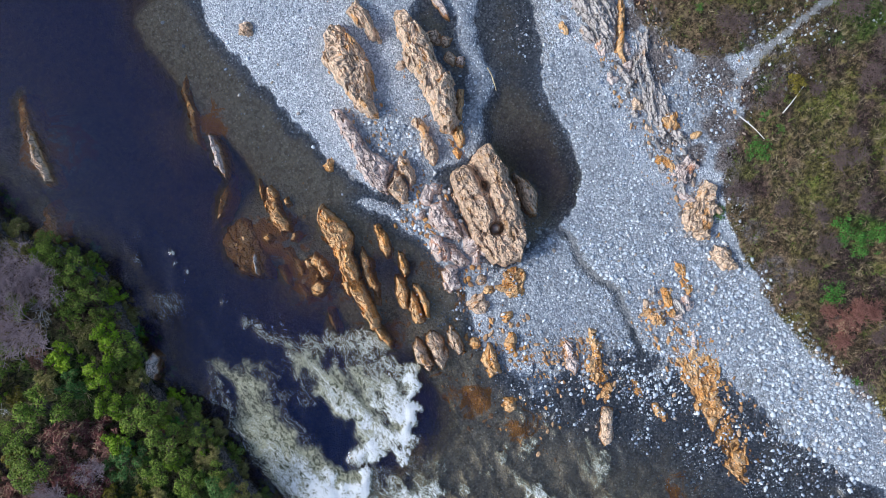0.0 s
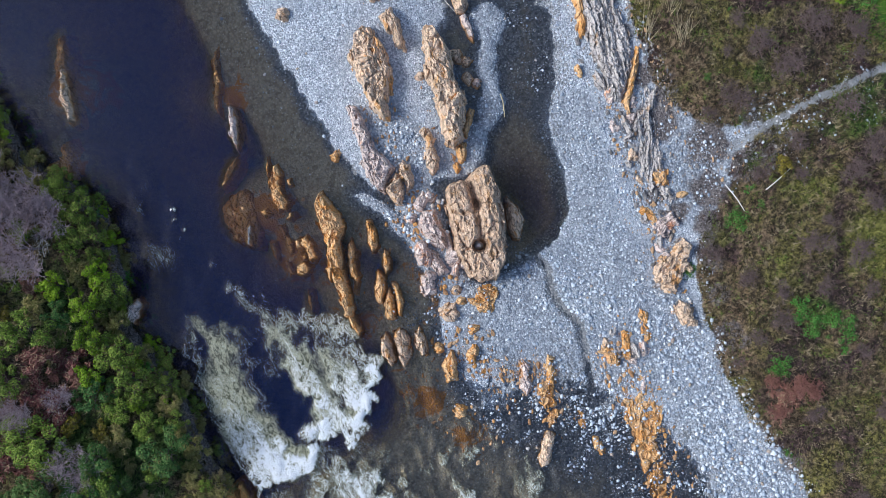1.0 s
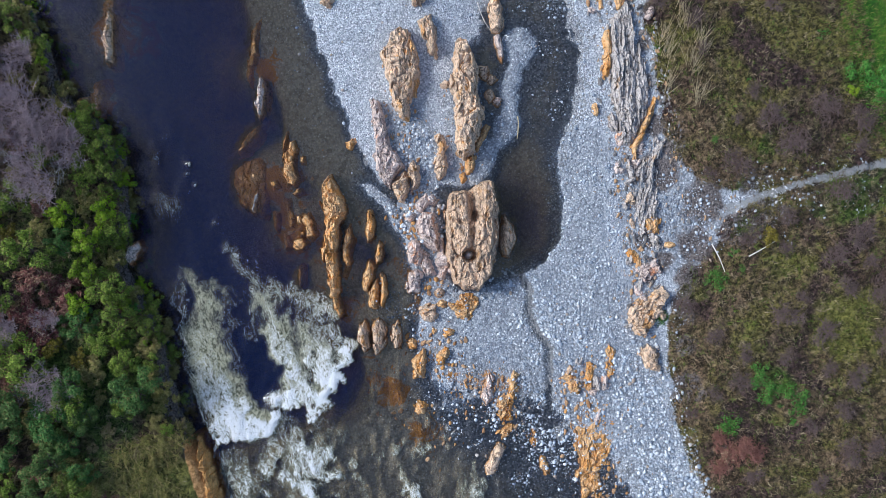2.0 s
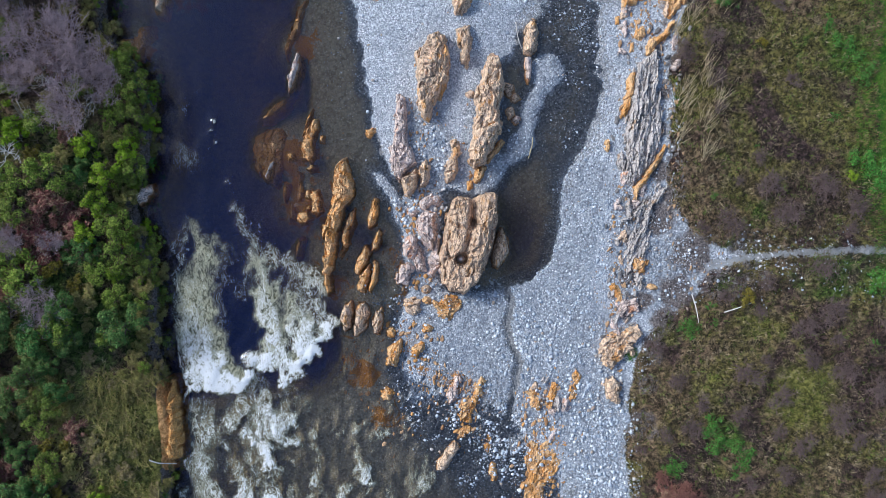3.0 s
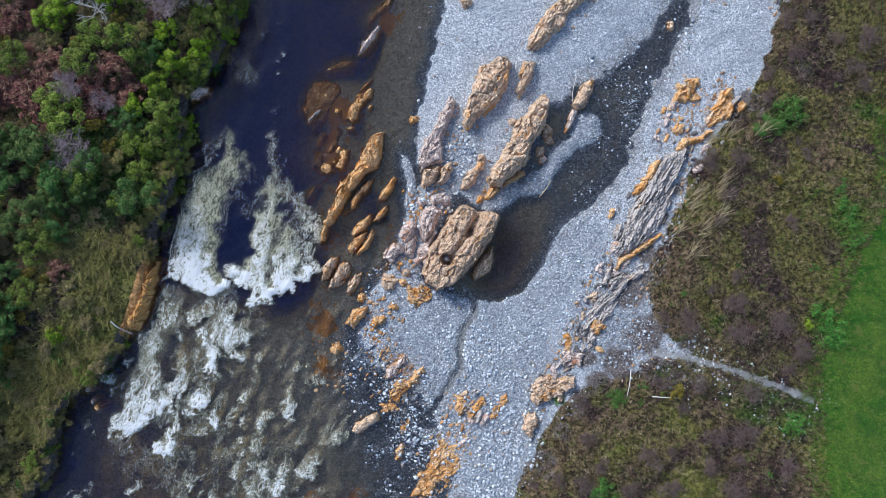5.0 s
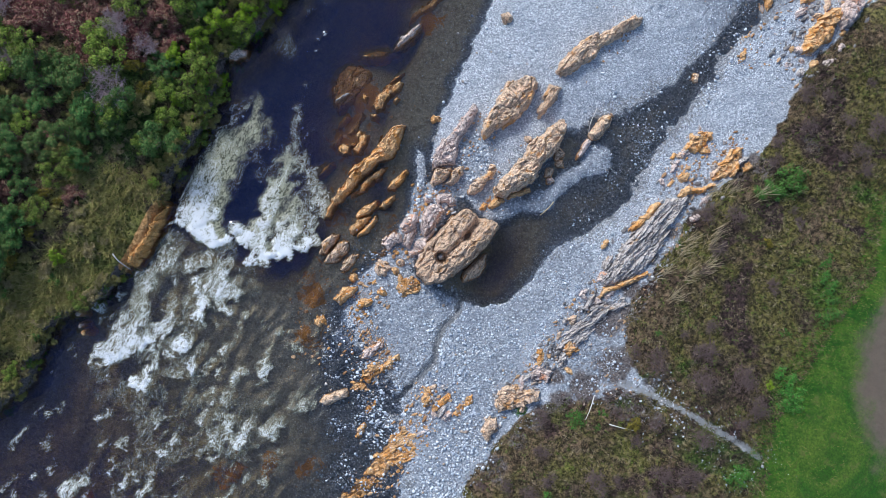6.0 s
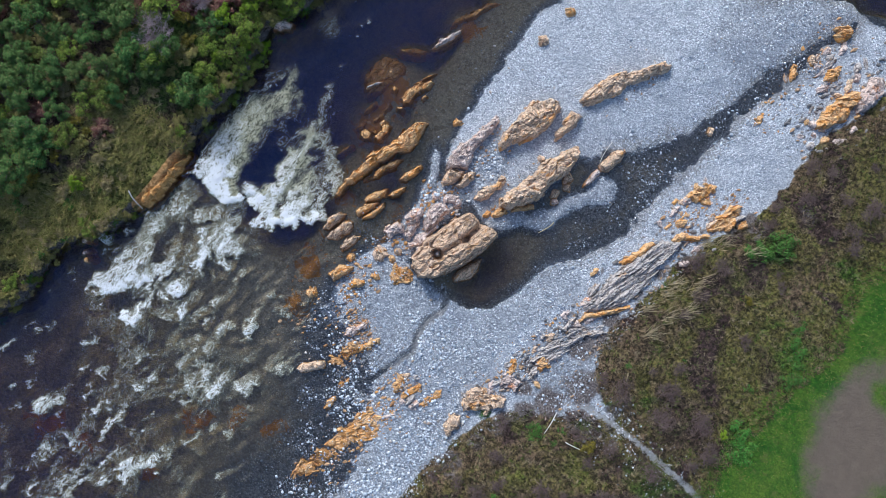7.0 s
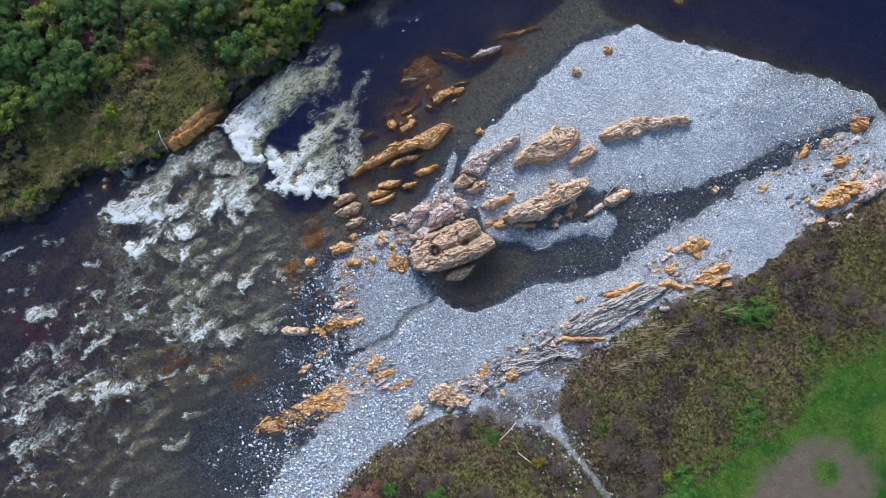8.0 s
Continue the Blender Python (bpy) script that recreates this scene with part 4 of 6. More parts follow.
def bank_crag(outline, top, material):
    label = {"grey_slate": "grey slaty bedrock slab tilted along the bank", "rusty_bedrock": "orange-stained bedrock at the foot of the bank"}.get(material.name, "tan blocky boulder at the edge of the scrub")
    rock("bank_rock", [], [], top, material, label, lean=0.1, ragged=0.9, group="bank rocks", outline=outline)


bank_crag([(1137, 165), (1123, 220), (1112, 275), (1099, 349), (1109, 363), (1137, 344), (1160, 313), (1178, 275), (1174, 220), (1179, 165), (1174, 138), (1155, 146)], 0.75, GREY)
bank_crag([(1128, 171), (1141, 166), (1138, 197), (1128, 220), (1115, 244), (1107, 244), (1109, 225), (1121, 202)], 0.6, ORANGE)
bank_crag([(1201, 58), (1196, 83), (1219, 78), (1238, 23), (1226, 0), (1206, 12)], 0.6, ORANGE)
bank_crag([(1141, 46), (1152, 32), (1174, 24), (1178, 36), (1160, 50)], 0.4, ORANGE)
bank_crag([(1183, 106), (1211, 91), (1203, 106), (1180, 131), (1162, 140), (1165, 117)], 0.7, ORANGE)
bank_crag([(1135, 115), (1142, 115), (1140, 133), (1132, 133)], 0.35, ORANGE)
bank_crag([(1114, 69), (1121, 69), (1119, 83), (1114, 82)], 0.3, ORANGE)
bank_crag([(1146, 78), (1152, 80), (1151, 99), (1145, 96)], 0.35, ORANGE)
bank_crag([(1106, 410), (1139, 388), (1161, 360), (1177, 369), (1148, 401), (1135, 438), (1129, 470), (1116, 503), (1093, 512), (1087, 493), (1097, 452), (1116, 429)], 0.6, GREY)
bank_crag([(1102, 484), (1129, 493), (1120, 514), (1097, 516)], 0.65, ORANGE)
bank_crag([(1054, 530), (1070, 521), (1083, 553), (1065, 562)], 0.5, ORANGE)
bank_crag([(1065, 562), (1102, 552), (1103, 576), (1084, 590), (1066, 577)], 0.6, PINK)
bank_crag([(1028, 626), (1051, 612), (1074, 608), (1098, 602), (1103, 617), (1084, 645), (1056, 668), (1037, 664)], 0.95, TAN)
bank_crag([(1032, 695), (1047, 685), (1064, 699), (1057, 732), (1038, 723)], 0.8, TAN)
bank_crag([(946, 686), (960, 690), (941, 727), (925, 727), (932, 709)], 0.42, ORANGE)
bank_crag([(987, 667), (999, 672), (992, 695), (983, 695)], 0.45, ORANGE)
bank_crag([(1174, 294), (1183, 298), (1155, 339), (1128, 367), (1119, 390), (1116, 367), (1137, 344)], 0.72, ORANGE)
bank_rib([(1245, -215), (1256, -265), (1262, -320)], [18, 34, 22], 0.95, ORANGE)
bank_rib([(1285, -290), (1285, -330), (1275, -375)], [20, 34, 18], 1.15, PINK)
bank_rib([(1172, -385), (1168, -405), (1160, -420)], [20, 34, 22], 0.5, ORANGE)
bank_rib([(1148, -255), (1142, -275), (1132, -300)], [10, 18, 10], 0.3, ORANGE)
bank_rib([(1200, -300), (1208, -322), (1205, -345)], [14, 24, 16], 0.5, ORANGE)
bank_rib([(1150, -145), (1146, -162), (1142, -180)], [8, 14, 8], 0.3, ORANGE)
bank_rib([(1088, -70), (1085, -80), (1080, -92)], [8, 14, 8], 0.3, TAN)

def far_rib(points, widths, top):
    rock("rock_rib", points, widths, top, TAN, "long tan and rust rock rib on the gravel bar", lean=0.1)


far_rib([(842, 45), (862, -5), (882, -45), (905, -85)], [16, 30, 34, 22], 0.95)
far_rib([(885, -50), (910, -90), (936, -132)], [14, 22, 16], 1.0)

def boulder(u, v, w, top, material):
    tilt = random.uniform(-0.5, 0.5) + 1.8
    du, dv = math.cos(tilt) * w * 0.55, math.sin(tilt) * w * 0.55
    rock("boulder", [(u - du, v - dv), (u, v), (u + du, v + dv)], [w * 0.8, w, w * 0.8], top, material,
         {"rusty_bedrock": "rust-orange rounded boulder among pebbles", "tan_bedrock": "tan rounded boulder on river gravel"}.get(material.name, "pale pinkish boulder on river gravel"), ends=3.0, group="boulders")


boulder(705, -11, 19, 0.55, TAN)
boulder(238, 886, 16, 0.4, PINK)
boulder(252, 906, 12, 0.3, PINK)
boulder(264, 916, 14, 0.25, ORANGE)
boulder(852, 178, 12, 0.45, TAN)
boulder(930, 192, 16, 0.35, TAN)
boulder(928, 228, 14, 0.45, PINK)
boulder(720, 532, 26, 0.5, TAN)
boulder(745, 525, 14, 0.45, ORANGE)
boulder(741, 574, 16, 0.45, ORANGE)
boulder(661, 682, 20, 0.3, ORANGE)
boulder(765, 456, 26, 0.75, PINK)
boulder(776, 475, 16, 0.6, PINK)
boulder(677, 575, 16, 0.4, ORANGE)
boulder(735, 372, 18, 0.5, PINK)
boulder(776, 355, 16, 0.5, PINK)
boulder(712, -90, 18, 0.4, ORANGE)
boulder(1085, 645, 16, 0.7, TAN)
boulder(724, -276, 26, 0.4, ORANGE)
boulder(745, 505, 16, 0.4, TAN)

# a blue-grey stone in the pothole, and driftwood in the slack water
stone = rock("boulder", [(803, 463), (809, 459), (815, 455)], [9, 12, 9], 1.12, STONE, "smooth blue-grey boulder lying in the pothole", ends=3.0, craggy=0.12, ragged=0.05, group="boulders", base=0.1)


def along_line(points, share):
    p = smooth_path(np.array(points, float), 60)
    k = int(share * 58)
    return p[k], p[k + 1] - p[k]


r = np.random.default_rng(31)
# broken bedrock along the foot of the bank, and the outcrop at the head of the bar
BROKEN = [([(1215, 20), (1185, 100), (1152, 200), (1135, 300), (1118, 380), (1108, 470), (1080, 575)], 40, 46, 0.62), ([(1235, -215), (1258, -270), (1268, -330), (1240, -390)], 26, 52, 0.8),
          ([(1150, 20), (1130, 70), (1115, 130)], 8, 12, 0.42), ([(1050, 600), (1060, 640), (1045, 720)], 8, 22, 0.6), ([(925, 690), (955, 720), (935, 760)], 7, 22, 0.36), ([(1140, -250), (1170, -330), (1165, -400)], 9, 22, 0.4)]
for line, count, spread, height in BROKEN:
    for _ in range(count):
        at, way = along_line(line, r.random())
        way = way / np.linalg.norm(way) @ np.array([[1, 0], [0, 1]])
        u, v = at + r.normal(0, spread * 0.5, 2)
        turn = math.atan2(way[1], way[0]) + r.normal(0, 0.2)
        long, wide = r.uniform(10, 36), r.uniform(7, 18)
        ends_at = [(u - math.cos(turn) * long * k, v - math.sin(turn) * long * k) for k in (-0.5, 0.0, 0.5)]
        z0 = float(land(*(np.array([c]) for c in plan(u, v)))[0][0])
        pick = (GREY, GREY, GREY, PINK, PINK, ORANGE, TAN)[int(r.integers(7))]
        name = {"grey_slate": "small broken slab of grey slate on the bank", "rusty_bedrock": "small orange-stained block of bedrock"}.get(pick.name, "small tan block of broken bedrock")
        rock("bank_rock", ends_at, [wide * 0.7, wide, wide * 0.6], max(z0, -0.1) + r.uniform(0.1, 0.3), pick, name, ragged=0.8, group="bank rocks", ends=4.0)

# ---- water ----
# strokes of broken water: from (u, v) to (u, v), half width, strength
FALLS = [(309, 660, 322, 634, 7, 1.2), (322, 614, 364, 626, 17, 1.25), (364, 612, 396, 640, 19, 1.25), (396, 640, 428, 622, 12, 1.2), (428, 600, 466, 604, 12, 1.1), (470, 590, 482, 646, 9, 1.1), (482, 632, 516, 612, 13, 1.15),
         (514, 585, 540, 598, 13, 1.2), (530, 570, 562, 560, 10, 1.1), (556, 558, 576, 546, 6, 0.9), (338, 490, 352, 605, 36, 0.92), (368, 420, 344, 490, 24, 0.42), (345, 360, 372, 415, 14, 0.3), (462, 440, 480, 600, 24, 0.82)]
PLUMES = [(512, 490, 526, 580, 17, 0.95), (488, 425, 560, 478, 20, 0.55), (505, 470, 562, 540, 24, 0.6), (430, 325, 470, 430, 18, 0.34), (336, 350, 308, 470, 6, 0.5), (304, 480, 310, 600, 7, 0.5), (480, 380, 500, 430, 16, 0.4), (540, 500, 575, 545, 14, 0.6), (436, 655, 470, 720, 18, 0.5),
          (396, 189, 404, 190, 1.6, 0.9), (401, 227, 410, 226, 1.6, 0.9), (430, 285, 418, 296, 5, 0.4), (436, 320, 430, 330, 8, 0.45), (345, 660, 350, 720, 14, 0.4)]
STIRRED = [(345, 366, 372, 412, 20, 0.6), (372, 412, 341, 471, 34, 0.8), (341, 471, 345, 540, 42, 0.95), (345, 540, 364, 595, 46, 1.0), (364, 595, 392, 630, 34, 1.0), (458, 425, 470, 480, 22, 0.7), (470, 480, 478, 545, 30, 0.9), (478, 545, 468, 590, 32, 1.0),
           (468, 595, 520, 600, 18, 0.9), (512, 500, 526, 560, 20, 0.8), (425, 700, 440, 760, 26, 0.35), (335, 700, 330, 850, 30, 0.5)]
CASCADE = [(440, 660, 450, 715, 20, 0.9), (480, 670, 490, 715, 11, 0.9), (420, 700, 420, 735, 6, 0.9), (345, 670, 330, 760, 12, 0.4), (435, 730, 440, 780, 17, 0.9),
           (372, 690, 385, 712, 7, 0.7), (330, 760, 335, 880, 30, 1.0), (335, 860, 322, 930, 30, 1.1), (385, 770, 390, 835, 16, 0.9), (450, 800, 445, 840, 18, 0.95),
           (430, 840, 430, 875, 14, 1.0), (380, 840, 385, 878, 15, 1.0), (272, 846, 262, 862, 12, 1.0), (530, 790, 525, 825, 8, 0.7), (605, 765, 607, 830, 14, 0.95),
           (575, 860, 580, 900, 13, 0.6)]
RIFFLES = [(480, 840, 482, 878, 10, 0.9), (410, 900, 405, 950, 16, 1.0), (365, 870, 358, 915, 14, 1.0), (545, 925, 543, 970, 10, 0.7), (640, 900, 627, 965, 18, 0.75),
           (590, 930, 585, 985, 14, 0.75), (680, 880, 674, 925, 13, 0.7), (720, 790, 716, 835, 12, 0.6), (390, 1150, 378, 1208, 20, 0.9), (480, 1100, 474, 1150, 10, 0.9),
           (515, 1105, 511, 1162, 12, 0.9), (635, 1090, 629, 1150, 16, 0.9), (600, 1150, 593, 1215, 16, 0.95), (560, 1150, 552, 1190, 10, 0.7), (655, 730, 650, 748, 10, 0.6)]
SHALLOWS = [(470, 1160, 466, 1218, 10, 0.7), (590, 1340, 586, 1410, 12, 0.8), (540, 1300, 532, 1365, 12, 0.8), (780, 1110, 775, 1160, 10, 0.7), (756, 1050, 751, 1095, 9, 0.7),
            (735, 1180, 731, 1233, 8, 0.7), (776, 1270, 773, 1315, 8, 0.8), (280, 1060, 274, 1090, 6, 0.6), (520, 1240, 512, 1300, 10, 0.7), (700, 790, 690, 850, 14, 0.5),
            (650, 830, 640, 870, 12, 0.5), (620, 1250, 612, 1300, 8, 0.6), (660, 1040, 655, 1075, 8, 0.7), (570, 1060, 560, 1090, 7, 0.5)]


# small waves breaking over the shallows
ripples = np.random.default_rng(53)
BREAKERS = []
for u, v, pick, size in zip(ripples.uniform(240, 800, 420), ripples.uniform(660, 1480, 420), ripples.random(420), ripples.uniform(0.5, 1.0, 420)):
    px, py = plan(u, v)
    if pick < 1.5 * fbm(px * 0.25, py * 0.25, 54, 3) - 0.25 and u < 690 + 0.08 * (v - 700) and float(inside(px, py, LEFT)) < -0.6:
        BREAKERS.append((u, v, u - 5 * size, v + 24 * size, 7 * size, 0.4 + 0.4 * size))


def froth(x, y):
    """Broken water, 0 to about 1.2, thickest at the lower end of each drop; and the air stirred under it."""
    foam, air = np.zeros(x.shape), np.zeros(x.shape)
    wx = x + (fbm(x * 1.3, y * 1.3, 41) - 0.5) * 1.5 + (fbm(x * 5, y * 4, 42) - 0.5) * 0.4
    wy = y + (fbm(x * 1.3, y * 1.3, 43) - 0.5) * 1.5 + (fbm(x * 5, y * 4, 44) - 0.5) * 0.4
    upper = len(FALLS) + len(PLUMES)
    for k, (u0, v0, u1, v1, w, s) in enumerate(FALLS + PLUMES + CASCADE + RIFFLES + SHALLOWS + BREAKERS):
        gap, along = to_line(wx, wy, plan(u0, v0), plan(u1, v1))
        width = w * UNIT * (0.75 + 0.35 * along)
        edge = ramp(gap / width, 1.3 - 0.2 * along, 0.2 + 0.5 * along)
        foam = np.maximum(foam, s * (1.0 if k < upper else 0.78) * edge * (0.45 + 0.55 * along))
        if k >= upper:
            air = np.maximum(air, min(s, 1.0) * 0.22 * ramp(gap / width, 1.5, 0.2))
    for u0, v0, u1, v1, w, s in STIRRED:
        air = np.maximum(air, s * ramp(to_line(wx, wy, plan(u0, v0), plan(u1, v1))[0] / (w * UNIT), 1.35, 0.25))
    streaks = fbm(wx * 1.6, wy * 0.7, 45, 5)
    foam = np.minimum(foam, 1.0) * (0.62 + 0.6 * streaks)
    stir = blotches(x, y, [(400, 480, 6, 0.2), (430, 740, 6, 0.3), (430, 900, 7, 0.3), (480, 1000, 8, 0.24), (640, 960, 6, 0.24), (520, 1250, 10, 0.26), (700, 1150, 6, 0.2), (352, 140, 2.2, 0.24), (345, 240, 2.2, 0.22), (480, 390, 4, 0.18)])
    return np.clip(np.maximum(foam, 0.75 * foam + stir * ramp(streaks, 0.35, 0.6)), 0, 1.1), air


near = np.arange(-36.0, 36.01, 0.15)
axis_x = np.concatenate([-(away[::-1] - 4.0), near, away[0:] - 4.0])
near = np.arange(-39.0, 33.01, 0.15)
axis_y = np.concatenate([-(away[::-1]), near, away - 6.0])
wx, wy = np.meshgrid(axis_x, axis_y, indexing="ij")
bed = land(wx, wy)[0]
foam, air = froth(wx, wy)
lively = ramp(wy, plan(0, 330)[1], plan(0, 640)[1]) * ramp(wx, plan(800, 0)[0], plan(620, 0)[0])
wz = (fbm(wx * 1.5, wy * 1.1, 51) - 0.5) * (0.01 + 0.14 * lively) + foam * (0.1 + 0.22 * fbm(wx * 3, wy * 3, 52))
# rocks under the surface lift the bed
crowns = np.concatenate(rock_points)
ix = np.searchsorted(axis_x, crowns[:, 0] - 0.075).clip(0, len(axis_x) - 1)
iy = np.searchsorted(axis_y, crowns[:, 1] - 0.075).clip(0, len(axis_y) - 1)
np.maximum.at(bed, (ix, iy), crowns[:, 2])
depth = np.maximum(-bed, 0) + 0.25 * lively * foam
faces = grid_faces(len(axis_x), len(axis_y))
faces = faces[(bed.ravel()[faces] < 0.12).any(1)]
used, faces = np.unique(faces, return_inverse=True)
water = solid("water", np.stack([wx, wy, wz], -1).reshape(-1, 3)[used], faces.reshape(-1, 4), WATER)
tagged(water, "dark clear brown river water with white rapids", "water", kind="structure")
for key, field in (("depth", depth), ("foam", foam), ("air", air)):
    measure_of(water, key, field.ravel()[used])

# ---- cobbles ----
def round_form(cuts):
    """A small round body: an eight-sided one, its faces cut in four as often as asked."""
    v = [(1, 0, 0), (-1, 0, 0), (0, 1, 0), (0, -1, 0), (0, 0, 1), (0, 0, -1)]
    f = [(0, 2, 4), (2, 1, 4), (1, 3, 4), (3, 0, 4), (2, 0, 5), (1, 2, 5), (3, 1, 5), (0, 3, 5)]
    for _ in range(cuts):
        cut, known = [], {}

        def half(a, b):
            key = (min(a, b), max(a, b))
            if key not in known:
                mid = (np.array(v[a]) + v[b]) / 2
                v.append(tuple(mid / np.linalg.norm(mid)))
                known[key] = len(v) - 1
            return known[key]

        for a, b, c in f:
            ab, bc, ca = half(a, b), half(b, c), half(c, a)
            cut += [(a, ab, ca), (b, bc, ab), (c, ca, bc), (ab, bc, ca)]
        f = cut
    return np.array(v, float), np.array(f)


PEBBLE_V, PEBBLE_F = round_form(1)
# where cobbles lie: stretches of the plan, half width and share of the count, least and greatest size in metres
rng = np.random.default_rng(7)
spots = []


def cobble_bed(u0, v0, u1, v1, w, count, least, most):
    s = rng.random(count)
    a = rng.random(count) * 2 * np.pi
    r = np.sqrt(rng.random(count)) * w * 1.25
    x, y = plan(u0 + s * (u1 - u0) + r * np.cos(a), v0 + s * (v1 - v0) + r * np.sin(a))
    size = 0.66 * least * (most / least) ** (rng.random(count) ** 4.6)
    keep = (rng.random(count) < 0.12 + 1.2 * ramp(fbm(x * 0.7, y * 0.7, 71), 0.38, 0.62)) & (line_gap(x, y, CREEK) > 0.2)
    spots.append(np.stack([x, y, size], -1)[keep])


cobble_bed(800, 560, 860, 700, 95, 4380, 0.07, 0.42)
cobble_bed(960, 540, 990, 760, 70, 4380, 0.07, 0.36)
cobble_bed(1030, 720, 1020, 1000, 45, 3880, 0.08, 0.42)
cobble_bed(1010, 900, 1050, 1150, 55, 2530, 0.1, 0.5)
cobble_bed(1140, 460, 1190, 560, 60, 1300, 0.08, 0.38)
cobble_bed(1210, 500, 1330, 510, 40, 840, 0.08, 0.36)
cobble_bed(770, 250, 790, 300, 38, 1180, 0.06, 0.42)
cobble_bed(790, 180, 820, 330, 30, 750, 0.06, 0.25)
cobble_bed(735, 350, 765, 400, 34, 330, 0.12, 0.55)
cobble_bed(735, 480, 790, 505, 36, 430, 0.1, 0.4)
cobble_bed(748, 390, 745, 490, 30, 430, 0.1, 0.45)
cobble_bed(1040, 350, 980, 520, 45, 1850, 0.06, 0.26)
cobble_bed(1075, 380, 1050, 560, 45, 1680, 0.06, 0.32)
cobble_bed(1075, 50, 1060, 260, 30, 700, 0.06, 0.3)
cobble_bed(1050, -300, 1100, -380, 90, 1100, 0.07, 0.32)
cobble_bed(980, -250, 1080, -200, 60, 500, 0.06, 0.28)
cobble_bed(1150, -330, 1110, -60, 40, 900, 0.07, 0.4)
cobble_bed(1180, 170, 1165, 330, 28, 840, 0.07, 0.35)
cobble_bed(690, 40, 720, -150, 50, 300, 0.06, 0.22)
cobble_bed(690, -120, 820, -200, 40, 350, 0.06, 0.25)
cobble_bed(780, 760, 880, 800, 80, 550, 0.07, 0.4)
cobble_bed(905, 830, 930, 1000, 75, 700, 0.08, 0.42)
cobble_bed(630, 380, 660, 490, 18, 150, 0.07, 0.3)
cobble_bed(690, 640, 760, 690, 40, 500, 0.07, 0.35)
cobble_bed(1300, 522, 1540, 518, 14, 260, 0.06, 0.24)
cobble_bed(1330, 552, 1430, 556, 14, 120, 0.06, 0.24)
cobble_bed(1330, 520, 1540, 530, 40, 370, 0.06, 0.25)
cobble_bed(1055, 0, 1035, 280, 42, 1500, 0.06, 0.26)
cobble_bed(1005, 320, 965, 485, 22, 330, 0.06, 0.26)
cobble_bed(1110, 40, 1120, 130, 25, 330, 0.05, 0.2)
cobble_bed(975, 190, 970, 300, 14, 250, 0.04, 0.12)
cobble_bed(1130, 640, 1100, 680, 24, 210, 0.08, 0.35)
cobble_bed(1500, 560, 1530, 600, 28, 100, 0.08, 0.3)
cobble_bed(650, 10, 640, 200, 40, 150, 0.06, 0.22)
cobble_bed(980, 100, 1060, 0, 40, 270, 0.06, 0.35)
cobble_bed(1290, 480, 1540, 490, 26, 330, 0.06, 0.26)
cobble_bed(1280, 545, 1540, 560, 34, 420, 0.06, 0.28)
cobble_bed(1200, 440, 1290, 560, 40, 300, 0.07, 0.35)
cobble_bed(750, 730, 890, 850, 70, 2600, 0.1, 0.4)
cobble_bed(850, 880, 900, 1080, 75, 2200, 0.1, 0.4)
cobble_bed(690, 560, 720, 690, 30, 700, 0.09, 0.36)
cobble_bed(640, 480, 690, 560, 26, 260, 0.08, 0.3)
# a thin scatter on all the gravel and the bed
x, y = rng.uniform(-6, 16, 5200), rng.uniform(-26, 30, 5200)
z, left, gravel, arc, veg = land(x, y)
keep = (left < -0.5) & (gravel > -2.2) & (veg < 0.3) & (rng.random(5200) < np.where(gravel > 0, 0.75, 0.4))
spots.append(np.stack([x, y, 0.05 * 5 ** (rng.random(5200) ** 3)], -1)[keep])
spots = np.concatenate(spots)
z, left, gravel, arc, veg = land(spots[:, 0], spots[:, 1])
# stones lie on low slabs, and not inside the tall rocks
tops = {}
for points in rock_points:
    for key, top in zip(map(tuple, np.floor(points[:, :2] / 0.12).astype(int)), points[:, 2]):
        tops[key] = max(top, tops.get(key, -9.0))
over = np.array([tops.get(key, -9.0) for key in map(tuple, np.floor(spots[:, :2] / 0.12).astype(int))])
z = np.where(over < 0.5, np.maximum(z, over), z)
# in the shallows the stones that show are those that rise through the water
z = np.where((z < 0) & (z > -0.13), np.maximum(z, -0.2 * spots[:, 2]), z)
thin = rng.random(len(spots))
keep = (left < -0.3) & (z > -0.55) & ((veg < 0.9) | (spots[:, 0] > 17)) & (over < 0.5) & ((over < z - 0.001) | (thin < 0.35))
spots, z, rise = spots[keep], z[keep], gravel[keep]
order = np.argsort(-spots[:, 2] - 0.25 * np.exp(-((spots[:, 0] - 3) ** 2 + (spots[:, 1] + 6) ** 2) / 60))
spots, z = spots[order], z[order]
large, large_z = spots[:300], z[:300]


def cobble_places(sub, zs):
    flat = rng.uniform(0.45, 0.75, len(sub))
    long = rng.uniform(0.62, 1.0, len(sub))
    size = np.stack([sub[:, 2] / 2, sub[:, 2] / 2 * long, sub[:, 2] / 2 * flat], -1)
    return size, rng.uniform(0, 2 * np.pi, len(sub)), np.stack([sub[:, 0], sub[:, 1], zs + size[:, 2] * 0.45], -1)


